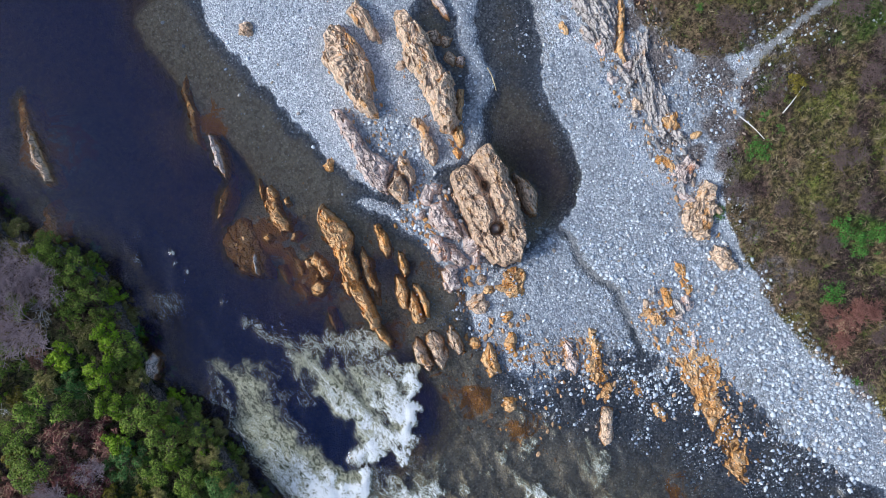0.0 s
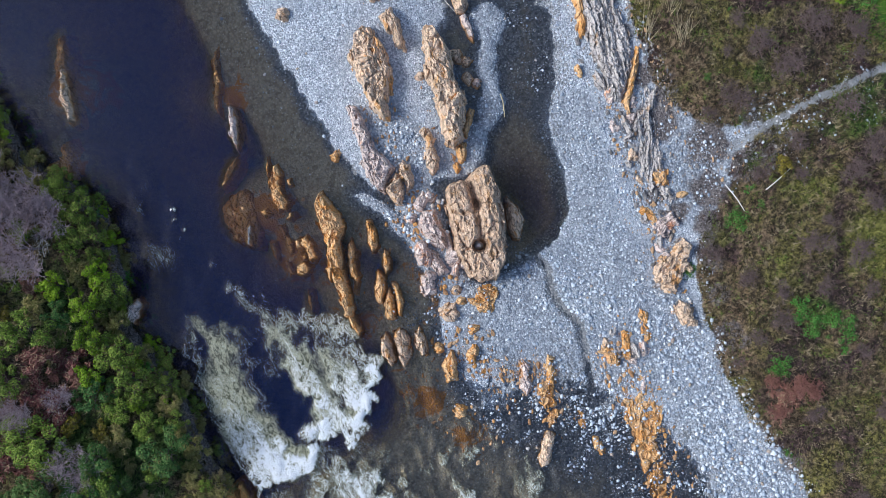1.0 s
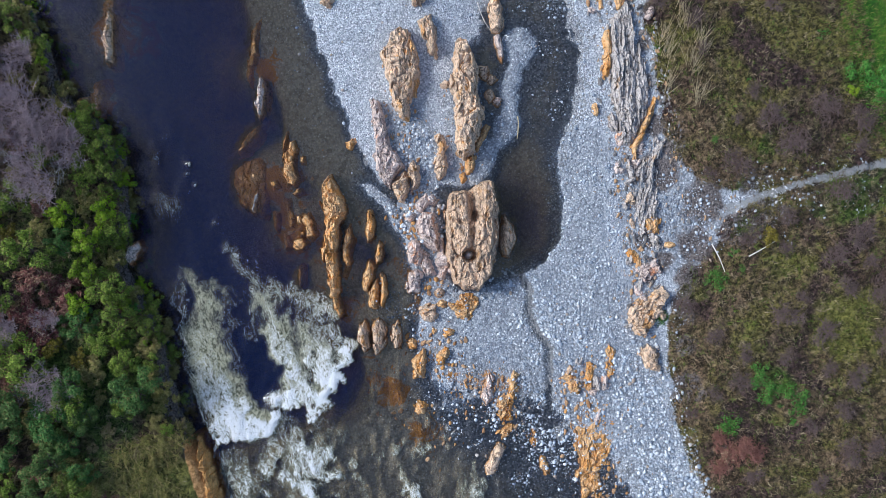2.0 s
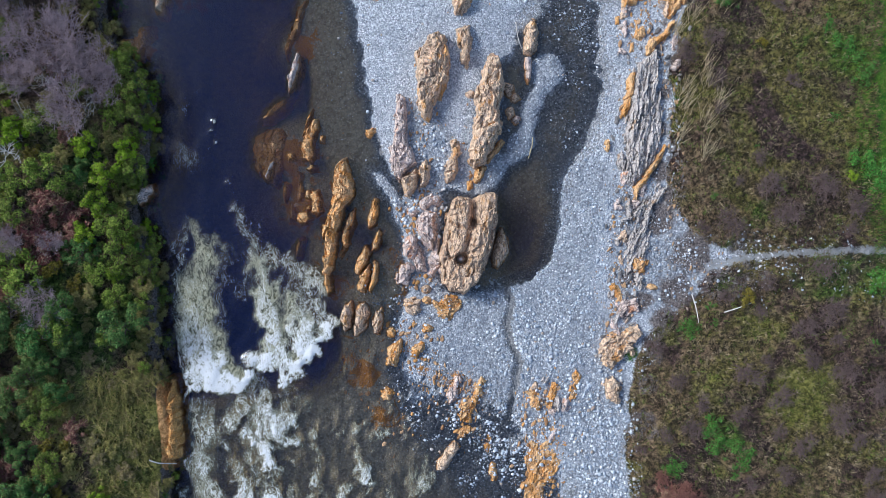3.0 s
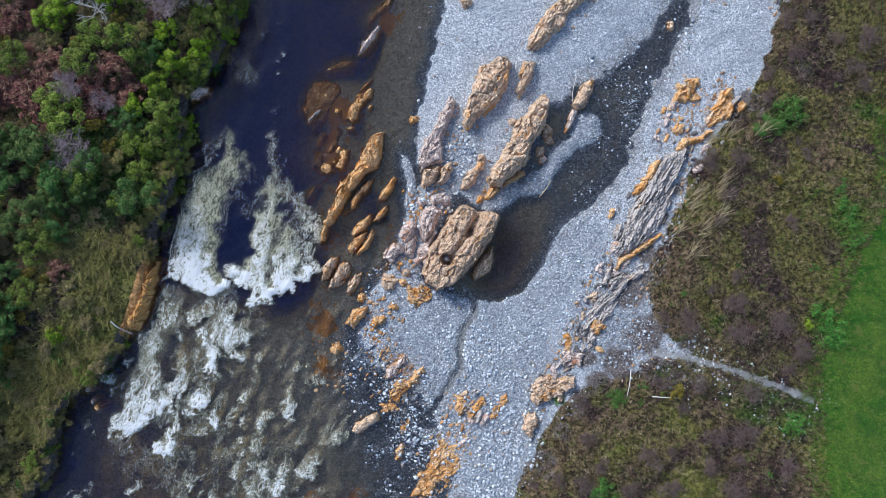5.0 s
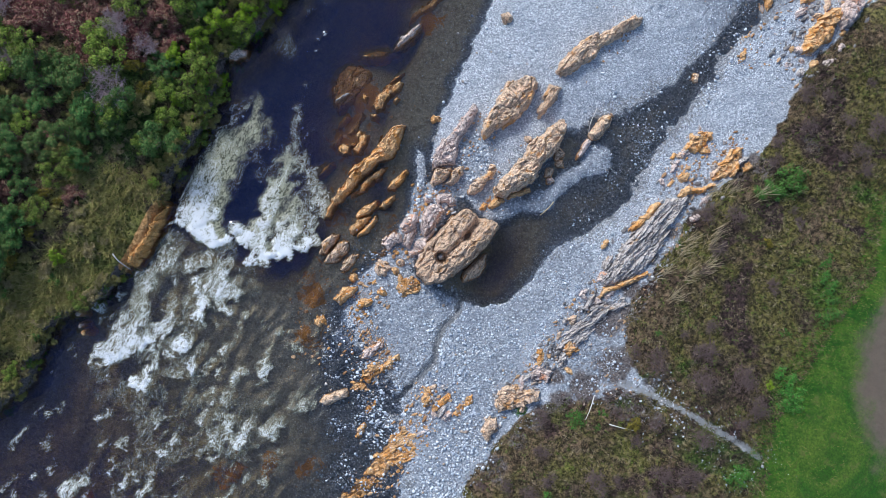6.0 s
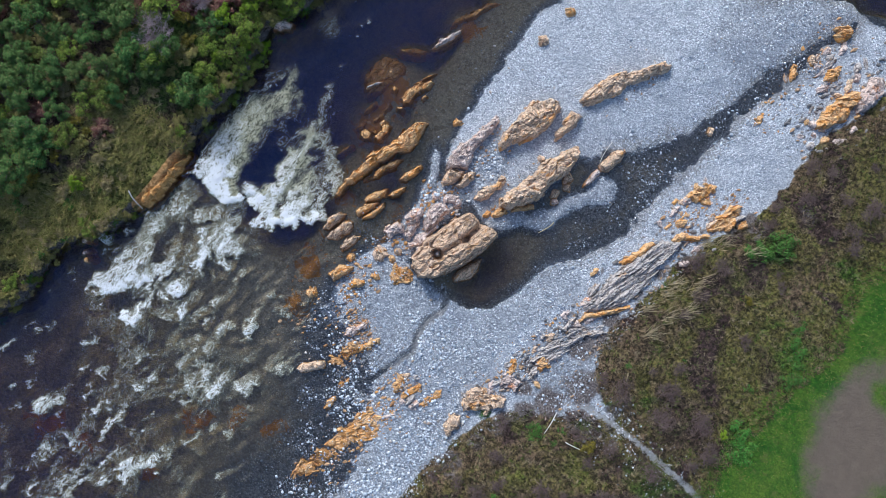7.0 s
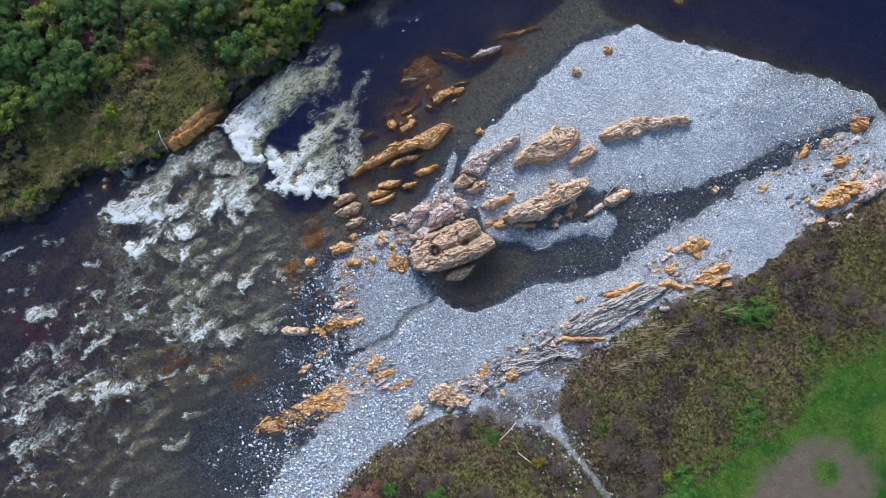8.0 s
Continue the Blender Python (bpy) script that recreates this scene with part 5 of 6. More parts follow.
# the smaller ones, as one body
size, turn, centre = cobble_places(spots[300:], z[300:])
small = spots[300:, 2] < 0.14
ico_v, ico_f = round_form(0)
verts, faces, offset = [], [], 0
for chosen, form_v, form_f in ((small, ico_v, ico_f), (~small, PEBBLE_V, PEBBLE_F)):
    n = int(chosen.sum())
    jitter = 1 + rng.uniform(-0.16, 0.16, (n, len(form_v), 1))
    if len(form_v) == 6:
        jitter = jitter * 1.12
    p = form_v[None] * jitter * size[chosen][:, None]
    c, s = np.cos(turn[chosen])[:, None], np.sin(turn[chosen])[:, None]
    p = np.stack([p[..., 0] * c - p[..., 1] * s, p[..., 0] * s + p[..., 1] * c, p[..., 2]], -1) + centre[chosen][:, None]
    verts.append(p.reshape(-1, 3))
    faces.append((form_f[None] + (np.arange(n) * len(form_v))[:, None, None] + offset).reshape(-1, 3))
    offset += n * len(form_v)
pebbles = solid("pebbles", np.concatenate(verts), np.concatenate(faces), STONE)
tagged(pebbles, "grey and white rounded river pebbles and cobbles", "pebbles", kind="stuff")


# angular scraps broken off the ribs: (u, v) to (u, v), spread, count, greatest size in metres
SLATY = [(1195, 90, 1130, 270, 34, 420, 0.5), (1130, 270, 1105, 400, 32, 300, 0.45), (1112, 380, 1075, 590, 26, 420, 0.42), (1200, 170, 1180, 440, 16, 260, 0.35), (1225, -180, 1265, -390, 52, 380, 0.55), (1060, 590, 1040, 740, 24, 160, 0.4), (1130, 480, 1290, 545, 40, 220, 0.3)]
RUSTY = [(735, 350, 730, 500, 34, 260, 0.4), (690, 560, 780, 720, 38, 240, 0.4), (800, 660, 790, 750, 26, 130, 0.35), (940, 690, 890, 960, 42, 420, 0.4), (560, 200, 540, 400, 44, 120, 0.4), (640, 350, 610, 500, 26, 120, 0.35), (1130, 110, 1215, 0, 26, 150, 0.4), (880, 180, 850, 320, 26, 130, 0.3), (780, 100, 770, 240, 28, 90, 0.3), (735, 230, 745, 340, 24, 120, 0.35), (1150, -150, 1170, -420, 34, 120, 0.4), (1090, 400, 1050, 640, 26, 90, 0.4), (600, 590, 680, 760, 40, 110, 0.35), (850, 40, 930, -120, 22, 90, 0.3)]
for name, lines, material, label in (("slate_rubble", SLATY, RUBBLE, "angular grey slate rubble along the bank"), ("rusty_rubble", RUSTY, RUSTY_RUBBLE, "angular rust-orange rock scraps among the ribs")):
    places = []
    for u0, v0, u1, v1, w, n, most in lines:
        share = rng.random(n)
        x, y = plan(u0 + share * (u1 - u0) + rng.normal(0, w * 0.55, n), v0 + share * (v1 - v0) + rng.normal(0, w * 0.55, n))
        places.append(np.stack([x, y, 0.09 * (most / 0.09) ** (rng.random(n) ** 1.8)], -1))
    places = np.concatenate(places)
    z, left, gravel, arc, veg = land(places[:, 0], places[:, 1])
    over = np.array([tops.get(key, -9.0) for key in map(tuple, np.floor(places[:, :2] / 0.12).astype(int))])
    keep = (over < z) & (z > -0.45) & (left < -0.3)
    places, z = places[keep], z[keep]
    n = len(places)
    half = places[:, 2:] / 2 * np.stack([rng.uniform(0.9, 1.5, n), rng.uniform(0.45, 0.85, n), rng.uniform(0.35, 0.6, n)], -1)
    p = PEBBLE_V[None] * half[:, None]
    # split faces: every body cut off by a few flat planes
    for _ in range(5):
        cut = rng.normal(size=(n, 1, 3))
        cut /= np.linalg.norm(cut, axis=2, keepdims=True)
        reach = (p * cut).sum(2, keepdims=True)
        limit = reach.max(1, keepdims=True) * rng.uniform(0.45, 0.85, (n, 1, 1))
        p = p - cut * np.maximum(reach - limit, 0)
    turn = rng.normal(1.95, 0.5, n)
    c, s = np.cos(turn)[:, None], np.sin(turn)[:, None]
    p = np.stack([p[..., 0] * c + p[..., 1] * s, p[..., 1] * c - p[..., 0] * s, p[..., 2]], -1)
    p = p + np.stack([places[:, 0], places[:, 1], z + half[:, 2] * 0.5], -1)[:, None]
    rubble = solid(name, p.reshape(-1, 3), (PEBBLE_F[None] + (np.arange(n) * len(PEBBLE_V))[:, None, None]).reshape(-1, 3), material, smooth=False)
    tagged(rubble, label, "rubble", kind="stuff")

# ---- plants ----
def leafy(name, parent, material, lumps, leaves, size, seed, stretch=1.0):
    """A crown of small leaves round a few uneven clumps: (x, y, z, radius)."""
    r = np.random.default_rng(seed)
    share = np.array([l[3] ** 2 for l in lumps])
    pick = r.choice(len(lumps), leaves, p=share / share.sum())
    c = np.array(lumps)[pick]
    d = r.normal(size=(leaves, 3))
    d /= np.linalg.norm(d, axis=1, keepdims=True)
    d[:, 2] = np.where(d[:, 2] < -0.35, -d[:, 2], d[:, 2])
    reach = c[:, 3:] * (0.55 + 0.55 * r.random((leaves, 1)) ** 0.6) * (0.75 + 0.6 * fbm(d[:, :1] * 3 + pick[:, None], d[:, 1:2] * 3 + seed, seed))
    p = c[:, :3] + d * reach * (1, 1, 0.8)
    up = d * 0.6 + r.normal(size=(leaves, 3)) * 0.55 + (0, 0, 0.5)
    up /= np.linalg.norm(up, axis=1, keepdims=True)
    a = np.cross(up, r.normal(size=(leaves, 3)))
    a /= np.linalg.norm(a, axis=1, keepdims=True)
    b = np.cross(up, a)
    s = size * r.uniform(0.6, 1.35, (leaves, 1))
    verts = np.stack([p - a * s * 0.8 * stretch - b * s * 0.5, p - a * s * 0.8 * stretch + b * s * 0.5, p + a * s * 1.1 * stretch + up * s * 0.2], 1).reshape(-1, 3)
    return solid(name, verts, np.arange(leaves * 3).reshape(-1, 3), material, smooth=False, parent=parent)


def branches(name, parent, material, height, spread, count, seed, thick=0.03, levels=3, rise=0.7):
    """Forking limbs, thinner at each fork."""
    r = np.random.default_rng(seed)
    starts, ends, w0, w1 = [], [], [], []
    tips = [(np.zeros(3), np.array([0, 0, 1.0]), height * 0.3, thick)]
    for level in range(levels + 1):
        following = []
        for p, way, long, w in tips:
            q = p + way * long
            starts.append(p), ends.append(q), w0.append(w), w1.append(w * 0.6)
            if level == levels:
                continue
            for _ in range(count[level]):
                a = r.uniform(0, 2 * np.pi)
                turn = np.array([np.cos(a), np.sin(a), r.uniform(0.1, rise)]) * spread
                new_way = way * 0.55 + turn
                new_way /= np.linalg.norm(new_way)
                at = p + way * long * r.uniform(0.45, 1.0)
                following.append((at, new_way, height * (0.42, 0.3, 0.2, 0.13)[level] * r.uniform(0.7, 1.3), max(w * 0.6, 0.009)))
        tips = following
    verts, faces = tubes(np.array(starts), np.array(ends), np.array(w0), np.array(w1))
    return solid(name, verts, faces, material, parent=parent)


def clumps(r, n, wide, tall):
    out = [(0, 0, tall * 0.6, wide * 0.3)]
    for _ in range(n):
        a, d = r.uniform(0, 2 * np.pi), wide * r.uniform(0.1, 0.95) ** 0.7
        out.append((np.cos(a) * d, np.sin(a) * d, tall * (0.95 - 0.55 * (d / wide) ** 2) * r.uniform(0.55, 1.0), wide * r.uniform(0.12, 0.28)))
    return out


kinds = {}


def leafy_tree(key, name, material, label, category, wide, tall, leaves, leaf, seed, stretch=1.0, variants=2):
    """Kinds of tree or shrub, one unit wide; copies are turned and sized."""
    kinds[key] = []
    for k in range(variants):
        r = np.random.default_rng(seed + k)
        ob = new(name)
        branches("trunk", ob, BARK, tall * 0.9, 0.8, (4, 3, 0), seed + k, 0.06 * tall / 2, levels=2)
        leafy("crown", ob, material, clumps(r, 22, wide, tall), leaves, leaf, seed + k, stretch)
        tagged(ob, label, category)
        kinds[key].append(ob)


def twiggy_tree(key, name, material, label, category, tall, count, seed, thick=0.05, spread=1.0, variants=2, rise=0.7):
    kinds[key] = []
    for k in range(variants):
        ob = new(name)
        branches("trunk", ob, material, tall, spread, (3, 0), seed + k, thick, levels=1)
        branches("crown", ob, material, tall, spread, count, seed + 10 + k, thick * 0.8, levels=len(count), rise=rise)
        tagged(ob, label, category)
        kinds[key].append(ob)


leafy_tree("lime", "leafy_tree", LIME, "bright lime-green leafy tree on the river bank", "tree", 1.1, 2.2, 2600, 0.075, 200)
leafy_tree("dark", "leafy_tree", DARK, "dark green dense broadleaf tree on the bank", "tree", 1.5, 2.8, 3400, 0.075, 210, variants=3)
leafy_tree("mid", "leafy_tree", MID, "mid-green bushy tree in the bank thicket", "tree", 1.3, 2.2, 2800, 0.068, 220, variants=3)
leafy_tree("olive", "bush", OLIVE, "olive-green scrubby bush with dry tips", "bush", 1.0, 1.1, 1900, 0.056, 230, 1.9, variants=3)
leafy_tree("russet", "bracken", RUSSET, "russet-brown dying bracken bush", "bush", 1.2, 1.0, 1300, 0.075, 240, 1.9, variants=2)
leafy_tree("yellow", "gorse", YELLOW, "yellow-green gorse bush on the bank", "bush", 0.7, 1.0, 700, 0.08, 250, variants=1)
leafy_tree("low_green", "bramble", EMERALD, "low fresh green bramble bush", "bush", 1.0, 0.4, 1100, 0.06, 260, variants=2)
leafy_tree("dry", "dry_bush", DRY, "dry tan-coloured tussock bush on the bank", "bush", 0.9, 0.8, 1100, 0.075, 265, 2.0, variants=2)
twiggy_tree("bare", "bare_tree", TWIG, "leafless grey-mauve twiggy tree", "tree", 2.6, (7, 6, 5, 4), 270, 0.05, 1.0, variants=3)
twiggy_tree("dead", "dead_tree", PALE_WOOD, "dead bleached white tree with bare branches", "tree", 2.4, (6, 4, 3), 280, 0.055, 1.5, variants=1, rise=0.3)
twiggy_tree("mauve", "bare_shrub", BROWN_TWIG, "leafless mauve-brown twiggy shrub", "bush", 1.4, (12, 6, 4), 290, 0.013, 1.6, variants=3, rise=0.12)
twiggy_tree("red", "bare_shrub", RED_TWIG, "red-brown leafless twiggy shrub", "bush", 1.2, (10, 7, 5), 300, 0.025, 1.2, variants=1, rise=0.5)
planted = []


def plant(key, x, y, size, r, lift=0.0):
    ob = kinds[key][int(r.integers(len(kinds[key])))]
    z = float(land(np.array([x]), np.array([y]))[0][0]) - 0.06
    c = copy_thing(ob, pose(x, y, z + lift, r.uniform(-6, 6), r.uniform(-6, 6), r.uniform(0, 360)))
    c.scale = (size * r.uniform(0.9, 1.1), size * r.uniform(0.9, 1.1), size * r.uniform(0.85, 1.1))
    c["group"] = {"bush": "bank scrub", "tree": "bank trees"}[c["category"]]
    planted.append((x, y, size))


r = np.random.default_rng(11)
# trees that stand out: kind, place on the plan, size
LEFT_TREES = [("bare", 195, 40, 1.25), ("bare", 245, 75, 1.0), ("bare", 150, 55, 1.0), ("bare", 135, 110, 0.8), ("dead", 225, 140, 0.6), ("dead", 130, 165, 0.6), ("bare", 215, 150, 1.1), ("bare", 255, 115, 0.8), ("dead", 165, 105, 0.6), ("lime", 68, 65, 1.0),
              ("lime", 85, 160, 1.15), ("lime", 15, 130, 1.0), ("lime", 112, 192, 0.7), ("lime", 215, 215, 0.8), ("lime", 275, 225, 0.7), ("lime", 200, 362, 0.75), ("lime", 232, 428, 0.5),
              ("lime", 15, 260, 0.8), ("lime", 12, 30, 0.9), ("mid", 290, 125, 0.75), ("mid", 286, 170, 0.7), ("mid", 275, 255, 0.75), ("mid", 238, 345, 0.8), ("mid", 245, 395, 0.9),
              ("mid", 275, 415, 0.7), ("dead", 88, 215, 1.0), ("mid", 160, 255, 1.0), ("yellow", 75, 285, 0.8), ("yellow", 125, 775, 0.7), ("lime", 60, 805, 0.65), ("yellow", 110, 835, 0.7), ("lime", 180, 790, 0.5)]
for key, u, v, size in LEFT_TREES:
    plant(key, *plan(u, v), size, r)


def thicket(n, box, gap, choose, r):
    """Fills a stretch of the bank, no two plants closer than gap."""
    for _ in range(n):
        u, v = r.uniform(box[0], box[1]), r.uniform(box[2], box[3])
        x, y = plan(u, v)
        picked = choose(u, v, x, y, r)
        if picked and all((x - a) ** 2 + (y - b) ** 2 > (gap * (0.5 * s + 0.5 * picked[1])) ** 2 for a, b, s in planted):
            plant(picked[0], x, y, picked[1], r)


def left_bank(u, v, x, y, r):
    d = float(inside(np.array([x]), np.array([y]), LEFT)[0])
    if d < -0.1 or d > 21 or v - 0.9 * u > 1200:
        return None
    if 615 < v < 765 and d < 1.3:
        return None
    if v > 560 and d < 4.5:
        return None if r.random() < 0.55 else (("olive", "olive", "dry", "dry", "dry", "low_green")[int(r.integers(6))], r.uniform(0.35, 0.65))
    n = float(fbm(np.array([x * 0.22]), np.array([y * 0.22]), 81)[0])
    if d > 1.2 and r.random() < 0.2:
        return (("russet", "bare", "dry", "red", "yellow", "olive")[int(r.integers(6))], r.uniform(0.45, 0.85))
    if d < 0.9:
        return (("mid", "olive")[int(r.integers(2))], r.uniform(0.5, 0.75)) if v < 600 else ("olive", r.uniform(0.45, 0.7))
    if v < 190 and u > 80:
        return ("mid" if r.random() < 0.4 else "olive" if r.random() < 0.5 else "lime" if r.random() < 0.4 else "bare", r.uniform(0.5, 0.85))
    if 250 < v < 470 and u < 180:
        return ("russet" if r.random() < 0.7 else "red" if r.random() < 0.4 else "bare" if r.random() < 0.4 else "mid", r.uniform(0.7, 1.1))
    if v > 640 and u > 130:
        return ("olive" if r.random() < 0.6 else "dry" if r.random() < 0.7 else "russet", r.uniform(0.45, 0.8))
    if v < 330:
        return (("mid", "mid", "lime", "olive", "lime", "russet", "dark")[int(r.integers(7))], r.uniform(0.5, 0.9))
    if 430 < v < 720:
        return ("dark" if r.random() < 0.62 else "mid" if r.random() < 0.6 else "olive", r.uniform(0.55, 0.95))
    return ("dark" if n > 0.54 else "mid" if r.random() < 0.6 else "lime" if r.random() < 0.35 else "olive" if r.random() < 0.5 else "russet", r.uniform(0.6, 1.0))


thicket(2600, (-300, 310, -150, 1250), 1.2, left_bank, r)


def bank_rim(u, v, x, y, r):
    d = float(inside(np.array([x]), np.array([y]), LEFT)[0])
    if d < -0.3 or d > 0.9 or (615 < v < 765 and d < 1.0):
        return None
    return (("olive", "low_green", "dry" if v > 600 else "olive", "mid", "lime")[int(r.integers(4 if v > 450 else 5))], r.uniform(0.3, 0.55))


thicket(1500, (170, 310, -150, 1150), 0.85, bank_rim, r)

RIGHT_BUSHES = [('red', 1130, 880, 1.3), ('red', 1090, 900, 0.9), ('red', 1110, 860, 1.0), ('russet', 1120, 890, 0.6), ('red', 1160, 890, 0.9), ('low_green', 1200, 780, 0.9), ('low_green', 1215, 810, 0.9), ('low_green', 1240, 830, 1.0), ('low_green', 1185, 610, 0.8), ('low_green', 1330, 20, 1.2), ('low_green', 1300, 60, 1.0), ('yellow', 1280, 570, 0.8), ('yellow', 1340, 150, 0.5), ('low_green', 1085, 650, 0.5), ('mauve', 1420, 700, 1.2), ('mauve', 1480, 740, 1.3), ('mauve', 1400, 780, 1.1), ('mauve', 1350, 430, 1.2)]
FAR_BUSHES = [('mauve', 1420, 400, 1.2), ('mauve', 1330, 380, 1.1), ('mauve', 1460, 430, 1.1), ('low_green', 1500, 850, 1.0), ('low_green', 1130, 840, 0.8), ('mauve', 1500, 640, 1.0), ('low_green', 1478, 170, 0.9), ('low_green', 1500, 210, 1.0), ('low_green', 1490, 365, 0.9), ('low_green', 1515, 390, 1.0), ('lime', 1465, 385, 0.3), ('low_green', 1460, 130, 0.7), ('low_green', 1500, 560, 0.9)]
for key, u, v, size in RIGHT_BUSHES + FAR_BUSHES:
    plant(key, *plan(u, v), size, r)


def right_bank(u, v, x, y, r):
    d = float(inside(np.array([x]), np.array([y]), VEG)[0])
    if d < 0.4 or float(inside(np.array([x]), np.array([y]), MEADOW)[0]) > -0.6:
        return None
    n = float(fbm(np.array([x * 0.2]), np.array([y * 0.2]), 82)[0])
    if n > 0.5:
        return ("mauve", r.uniform(0.6, 1.1))
    return ("low_green", r.uniform(0.25, 0.5)) if n < 0.38 and r.random() < 0.4 else ("mauve", r.uniform(0.4, 0.7)) if r.random() < 0.3 else None


thicket(300, (1060, 1560, -250, 1150), 1.5, right_bank, r)
for group in kinds.values():
    for ob in group:
        for child in list(ob.children):
            bpy.data.objects.remove(child)
        bpy.data.objects.remove(ob)


# rough grass: blades in tufts, lying all ways
def blades(name, x, y, z, per, long, wide, rise, material, label, r, lay=None):
    n = len(x) * per
    a = r.uniform(0, 2 * np.pi, n) if lay is None else r.normal(lay, 0.35, n)
    l = np.repeat(long, per) * r.uniform(0.5, 1.2, n)
    up = r.uniform(*rise, n)
    root = np.stack([np.repeat(x, per), np.repeat(y, per), np.repeat(z, per)], -1) + r.normal(size=(n, 3)) * (0.07, 0.07, 0.0)
    way = np.stack([np.cos(a), np.sin(a), 0 * a], -1)
    side = np.stack([-np.sin(a), np.cos(a), 0 * a], -1) * (wide * r.uniform(0.6, 1.3, n))[:, None]
    tip = root + way * l[:, None] + np.array([0, 0, 1.0]) * (l * up)[:, None]
    verts = np.stack([root - side, root + side, tip], 1).reshape(-1, 3)
    faces = np.arange(n * 3).reshape(-1, 3)
    ob = solid(name, verts, faces, material, smooth=False)
    growth(ob, verts[:, 0], verts[:, 1])
    measure_of(ob, "tuft", np.repeat(np.repeat(r.random(len(x)), per), 3))
    return tagged(ob, label, "grass", kind="stuff")


x, y = r.uniform(8, 29, 68000), r.uniform(-26, 27, 68000)
z, left, gravel, arc, veg = land(x, y)
meadow = inside(x, y, MEADOW)
keep = (veg > 0.1) & (meadow < 0.8) & (r.random(68000) < ramp(veg, -0.3, 0.8) * 0.95) & (line_gap(x, y, TRACK) > 0.22)
blades("rough_grass", x[keep], y[keep], z[keep] - 0.03, 8, r.uniform(0.1, 0.34, keep.sum()), 0.026, (0.2, 0.9), GRASS, "rough olive and straw-brown bank grass", r)
x, y = r.uniform(-36, -16.5, 15000), r.uniform(-26, 19, 15000)
z, left, gravel, arc, veg = land(x, y)
keep = (left > 0.0) & (left < 16) & ((left > 1.2) | (np.abs(y + 8.7) > 2.4))
blades("bank_grass", x[keep], y[keep], z[keep] - 0.03, 6, r.uniform(0.3, 0.7, keep.sum()), 0.022, (0.2, 0.8), GRASS, "long olive grass between the bank bushes", r)

x, y = plan(r.uniform(90, 300, 6500), r.uniform(590, 1000, 6500))
z, left, gravel, arc, veg = land(x, y)
keep = (left > 0.1) & (left < 6) & ((left > 1.0) | (np.abs(y + 8.7) > 2.4)) & (fbm(x * 0.6, y * 0.6, 83) > 0.42)
blades("dry_grass", x[keep], y[keep], z[keep], 5, r.uniform(0.3, 0.75, keep.sum()), 0.024, (0.3, 0.9), OLIVE, "olive and straw-coloured grass on the steep bank", r)

# dry reeds in leaning clumps
reed_line = [(1212, 110), (1240, 90), (1212, 240), (1248, 185), (1252, 210), (1240, 270), (1235, 325), (1262, 245), (1200, 290), (1285, 80), (1215, 215)]
verts, faces = tubes(np.array([[0, 0, 0], [0, 0, 0.55]]), np.array([[0, 0, 0.55], [0, 0.1, 1.0]]), np.array([0.017, 0.014]), np.array([0.014, 0.005]))
form = solid("reed_stem", verts, faces, STRAW)
stem = form.data
bpy.data.objects.remove(form)
for u, v in reed_line:
    x, y = plan(u, v)
    n = 22
    z = float(land(np.array([x]), np.array([y]))[0][0]) - 0.05
    clump = new("reed_clump")
    clump.location = (x, y, z)
    tagged(clump, "leaning clump of dry straw-coloured reeds on the bank", "reeds", "reed clumps")
    for k in range(n):
        ob = new("reed_stem", stem)
        ob.parent = clump
        ob.location = (r.normal(0, 0.16), r.normal(0, 0.25), 0)
        ob.rotation_euler = (-r.uniform(0.35, 0.95), 0, r.normal(-0.3, 0.35))
        ob.scale = (0.9, 0.9, r.uniform(0.6, 1.6))

x, y = r.uniform(23, 31, 9000), r.uniform(-12, 22, 9000)
z, left, gravel, arc, veg = land(x, y)
meadow = inside(x, y, MEADOW)
keep = (meadow > -0.5) & (r.random(9000) < 0.25 + 0.75 * ramp(meadow, 3, 0.3)) & (inside(x, y, BALD) < 0)
blades("meadow_grass", x[keep], y[keep], z[keep] - 0.02, 6, r.uniform(0.1, 0.26, keep.sum()), 0.016, (0.5, 1.2), TURF, "bright green meadow grass along the scrub", r)

# driftwood and scraps
def stick(points, thick, material, label):
    line = smooth_path(np.array(points, float), 14)
    verts, faces = tubes(line[:-1] - line[0], line[1:] - line[0], np.linspace(thick, thick * 0.5, 13), np.linspace(thick * 0.95, thick * 0.4, 13), 6)
    ob = solid("driftwood", verts, faces, material)
    ob.location = line[0]
    return tagged(ob, label, "driftwood", "driftwood")


stick([(*plan(953, 262), 0.06), (*plan(951, 274), 0.08), (*plan(947, 286), 0.06), (*plan(942, 298), 0.03)], 0.06, STRAW, "bleached driftwood branch lying in slack water")
stick([(*plan(1240, 590), 1.2), (*plan(1262, 585), 1.25), (*plan(1290, 578), 1.2)], 0.04, PALE_WOOD, "pale dead branch lying in the scrub")
stick([(*plan(1192, 555), 0.9), (*plan(1196, 580), 1.0), (*plan(1198, 604), 1.0)], 0.04, PALE_WOOD, "pale dead branch lying in the scrub")
stick([(*plan(942, 62), 0.25), (*plan(944, 90), 0.2), (*plan(950, 112), 0.1)], 0.03, PALE_WOOD, "thin driftwood stick beside a rock")
stick([(*plan(262, 742), 1.6), (*plan(275, 750), 1.4), (*plan(298, 758), 0.9)], 0.05, PALE_WOOD, "bleached dead branch hanging over the bank")

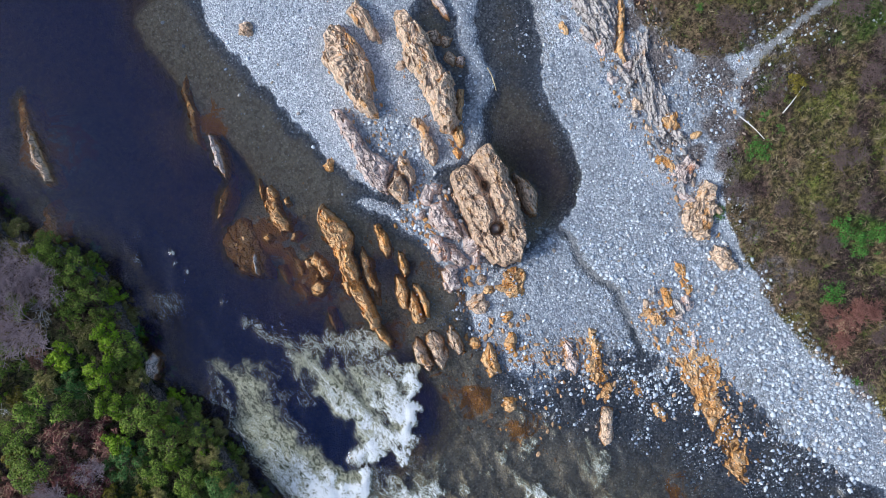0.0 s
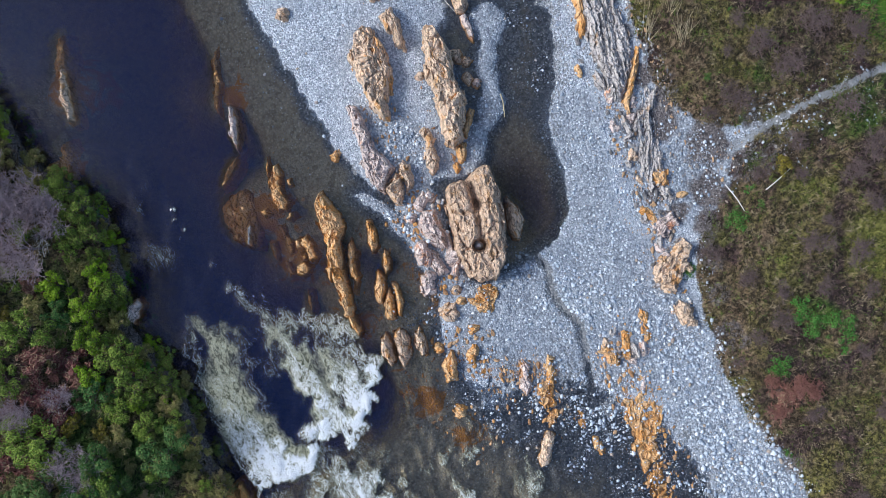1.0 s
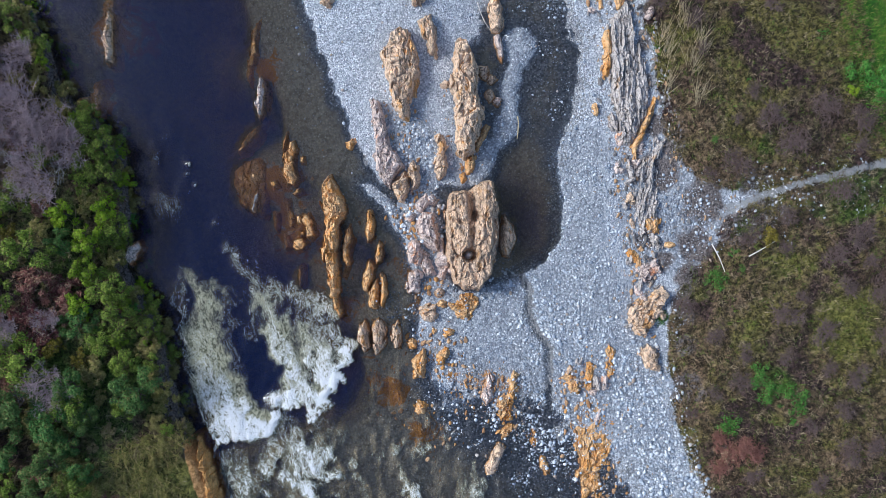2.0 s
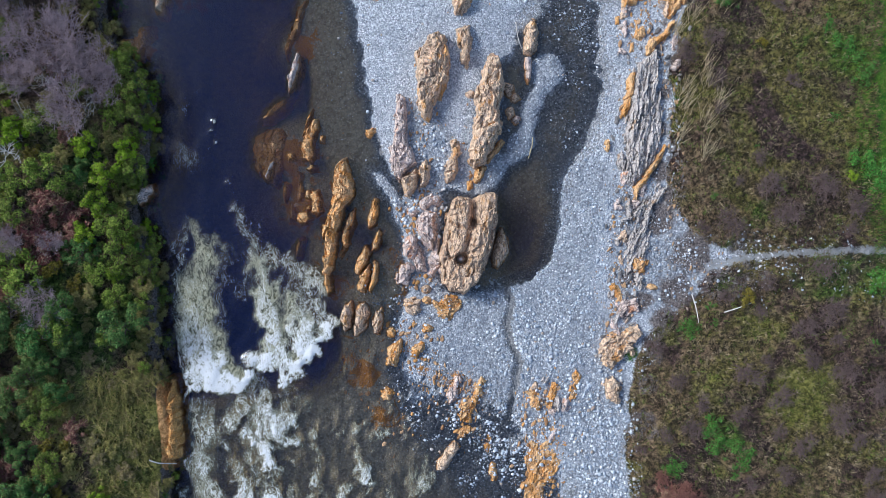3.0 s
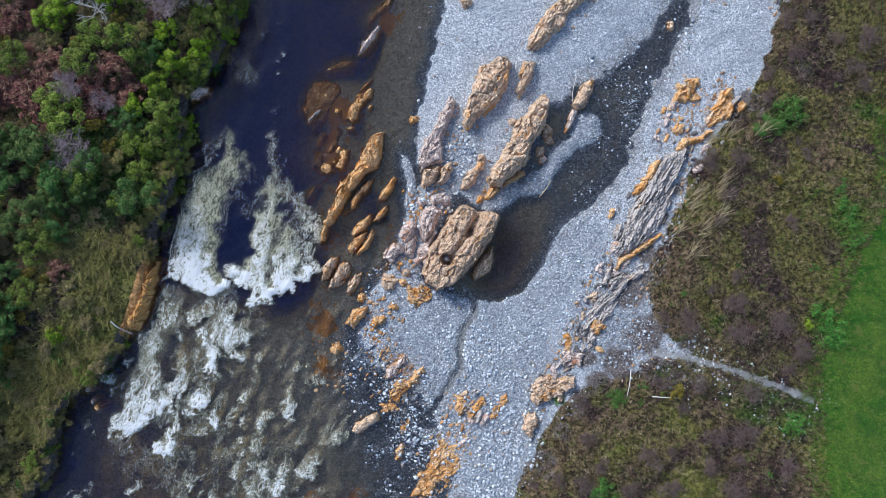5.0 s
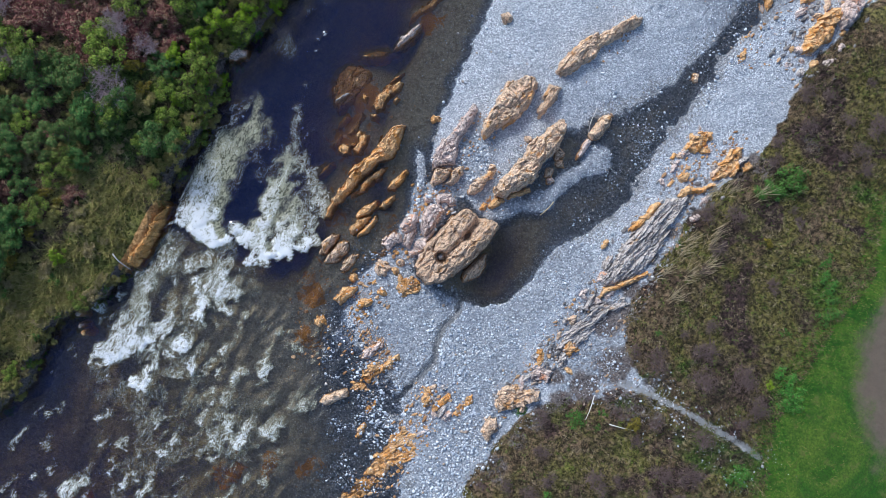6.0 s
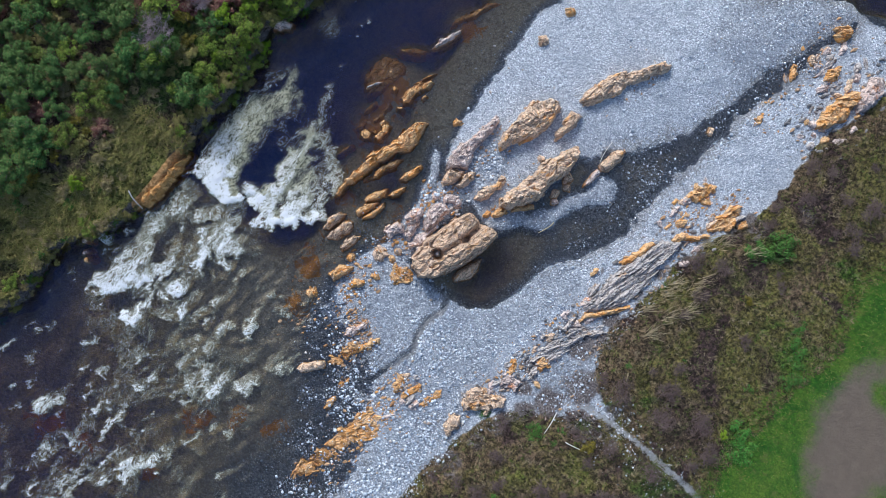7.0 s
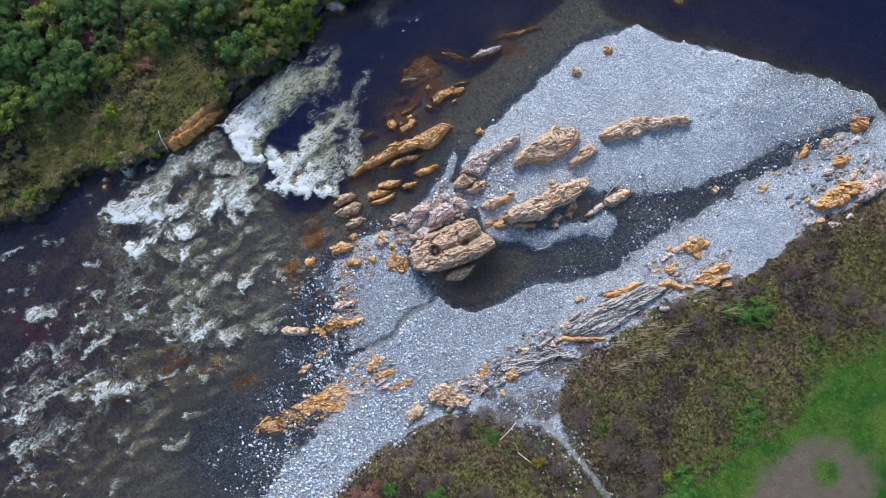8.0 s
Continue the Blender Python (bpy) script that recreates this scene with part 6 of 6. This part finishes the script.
# a tree fern: a stem, and arching fronds with two rows of leaflets
def tree_fern(u, v, tall, reach, count):
    x, y = plan(u, v)
    ob = new("tree_fern")
    ob.location = (x, y, float(land(np.array([x]), np.array([y]))[0][0]) - 0.05)
    tagged(ob, "bright green tree fern with spreading fronds on the bank", "fern")
    verts, faces = tubes(np.array([[0, 0, 0.0]]), np.array([[0, 0, tall]]), np.array([0.09]), np.array([0.07]), 7)
    solid("trunk", verts, faces, BARK, parent=ob)
    s = np.linspace(0.06, 1, 26)
    for k in range(count):
        a = 2 * np.pi * (k + 0.25 * math.sin(5 * k)) / count
        out, side = np.array([math.cos(a), math.sin(a), 0]), np.array([-math.sin(a), math.cos(a), 0])
        rib = out * (s * reach)[:, None] + np.array([0, 0, 1.0]) * (tall + 0.35 * reach * np.sin(2.4 * s))[:, None]
        wide = (0.26 * reach * np.sin(np.pi * s ** 0.7) + 0.02)[:, None]
        base = np.concatenate([rib, rib])
        tip = np.concatenate([rib + side * wide, rib - side * wide]) + out * 0.05 - np.array([0, 0, 0.03])
        verts = np.stack([base - out * 0.022, base + out * 0.022, tip], 1).reshape(-1, 3)
        solid("frond", verts, np.arange(len(verts)).reshape(-1, 3), LIME, smooth=False, parent=ob)


tree_fern(55, 18, 2.6, 0.9, 11)

# ---- road at the edge of the meadow ----
path = smooth_path(plans((1850, 320), (1805, 120), (1775, 20), (1720, -120), (1600, -300)) + np.array([2.2, 0.0]), 40)
side = np.gradient(path, axis=0)
side = np.stack([-side[:, 1], side[:, 0]], -1) / np.linalg.norm(side, axis=1, keepdims=True)
rows = [np.column_stack([path + side * w, land(path[:, 0], path[:, 1])[0] * 0 + 1.35 + h]) for w, h in ((-2.2, -0.6), (-2.2, 0.0), (0, 0.04), (2.2, 0.0), (2.2, -0.6))]
road = solid("road", np.stack(rows, 1).reshape(-1, 3), grid_faces(40, 5), ASPHALT)
tagged(road, "grey asphalt lane beside the meadow", "road", kind="structure")

# ---- the larger cobbles, each on its own ----
size, turn, centre = cobble_places(large, large_z)
forms = []
for k in range(6):
    r = np.random.default_rng(900 + k)
    ob = solid("cobble", PEBBLE_V * (1 + r.uniform(-0.13, 0.13, (len(PEBBLE_V), 1))), PEBBLE_F, STONE)
    forms.append(ob.data)
    bpy.data.objects.remove(ob)
for k in range(300):
    ob = new("cobble", forms[k % 6])
    ob.parent = ground
    ob.location, ob.scale = centre[k], size[k]
    ob.rotation_euler = (0, 0, turn[k])
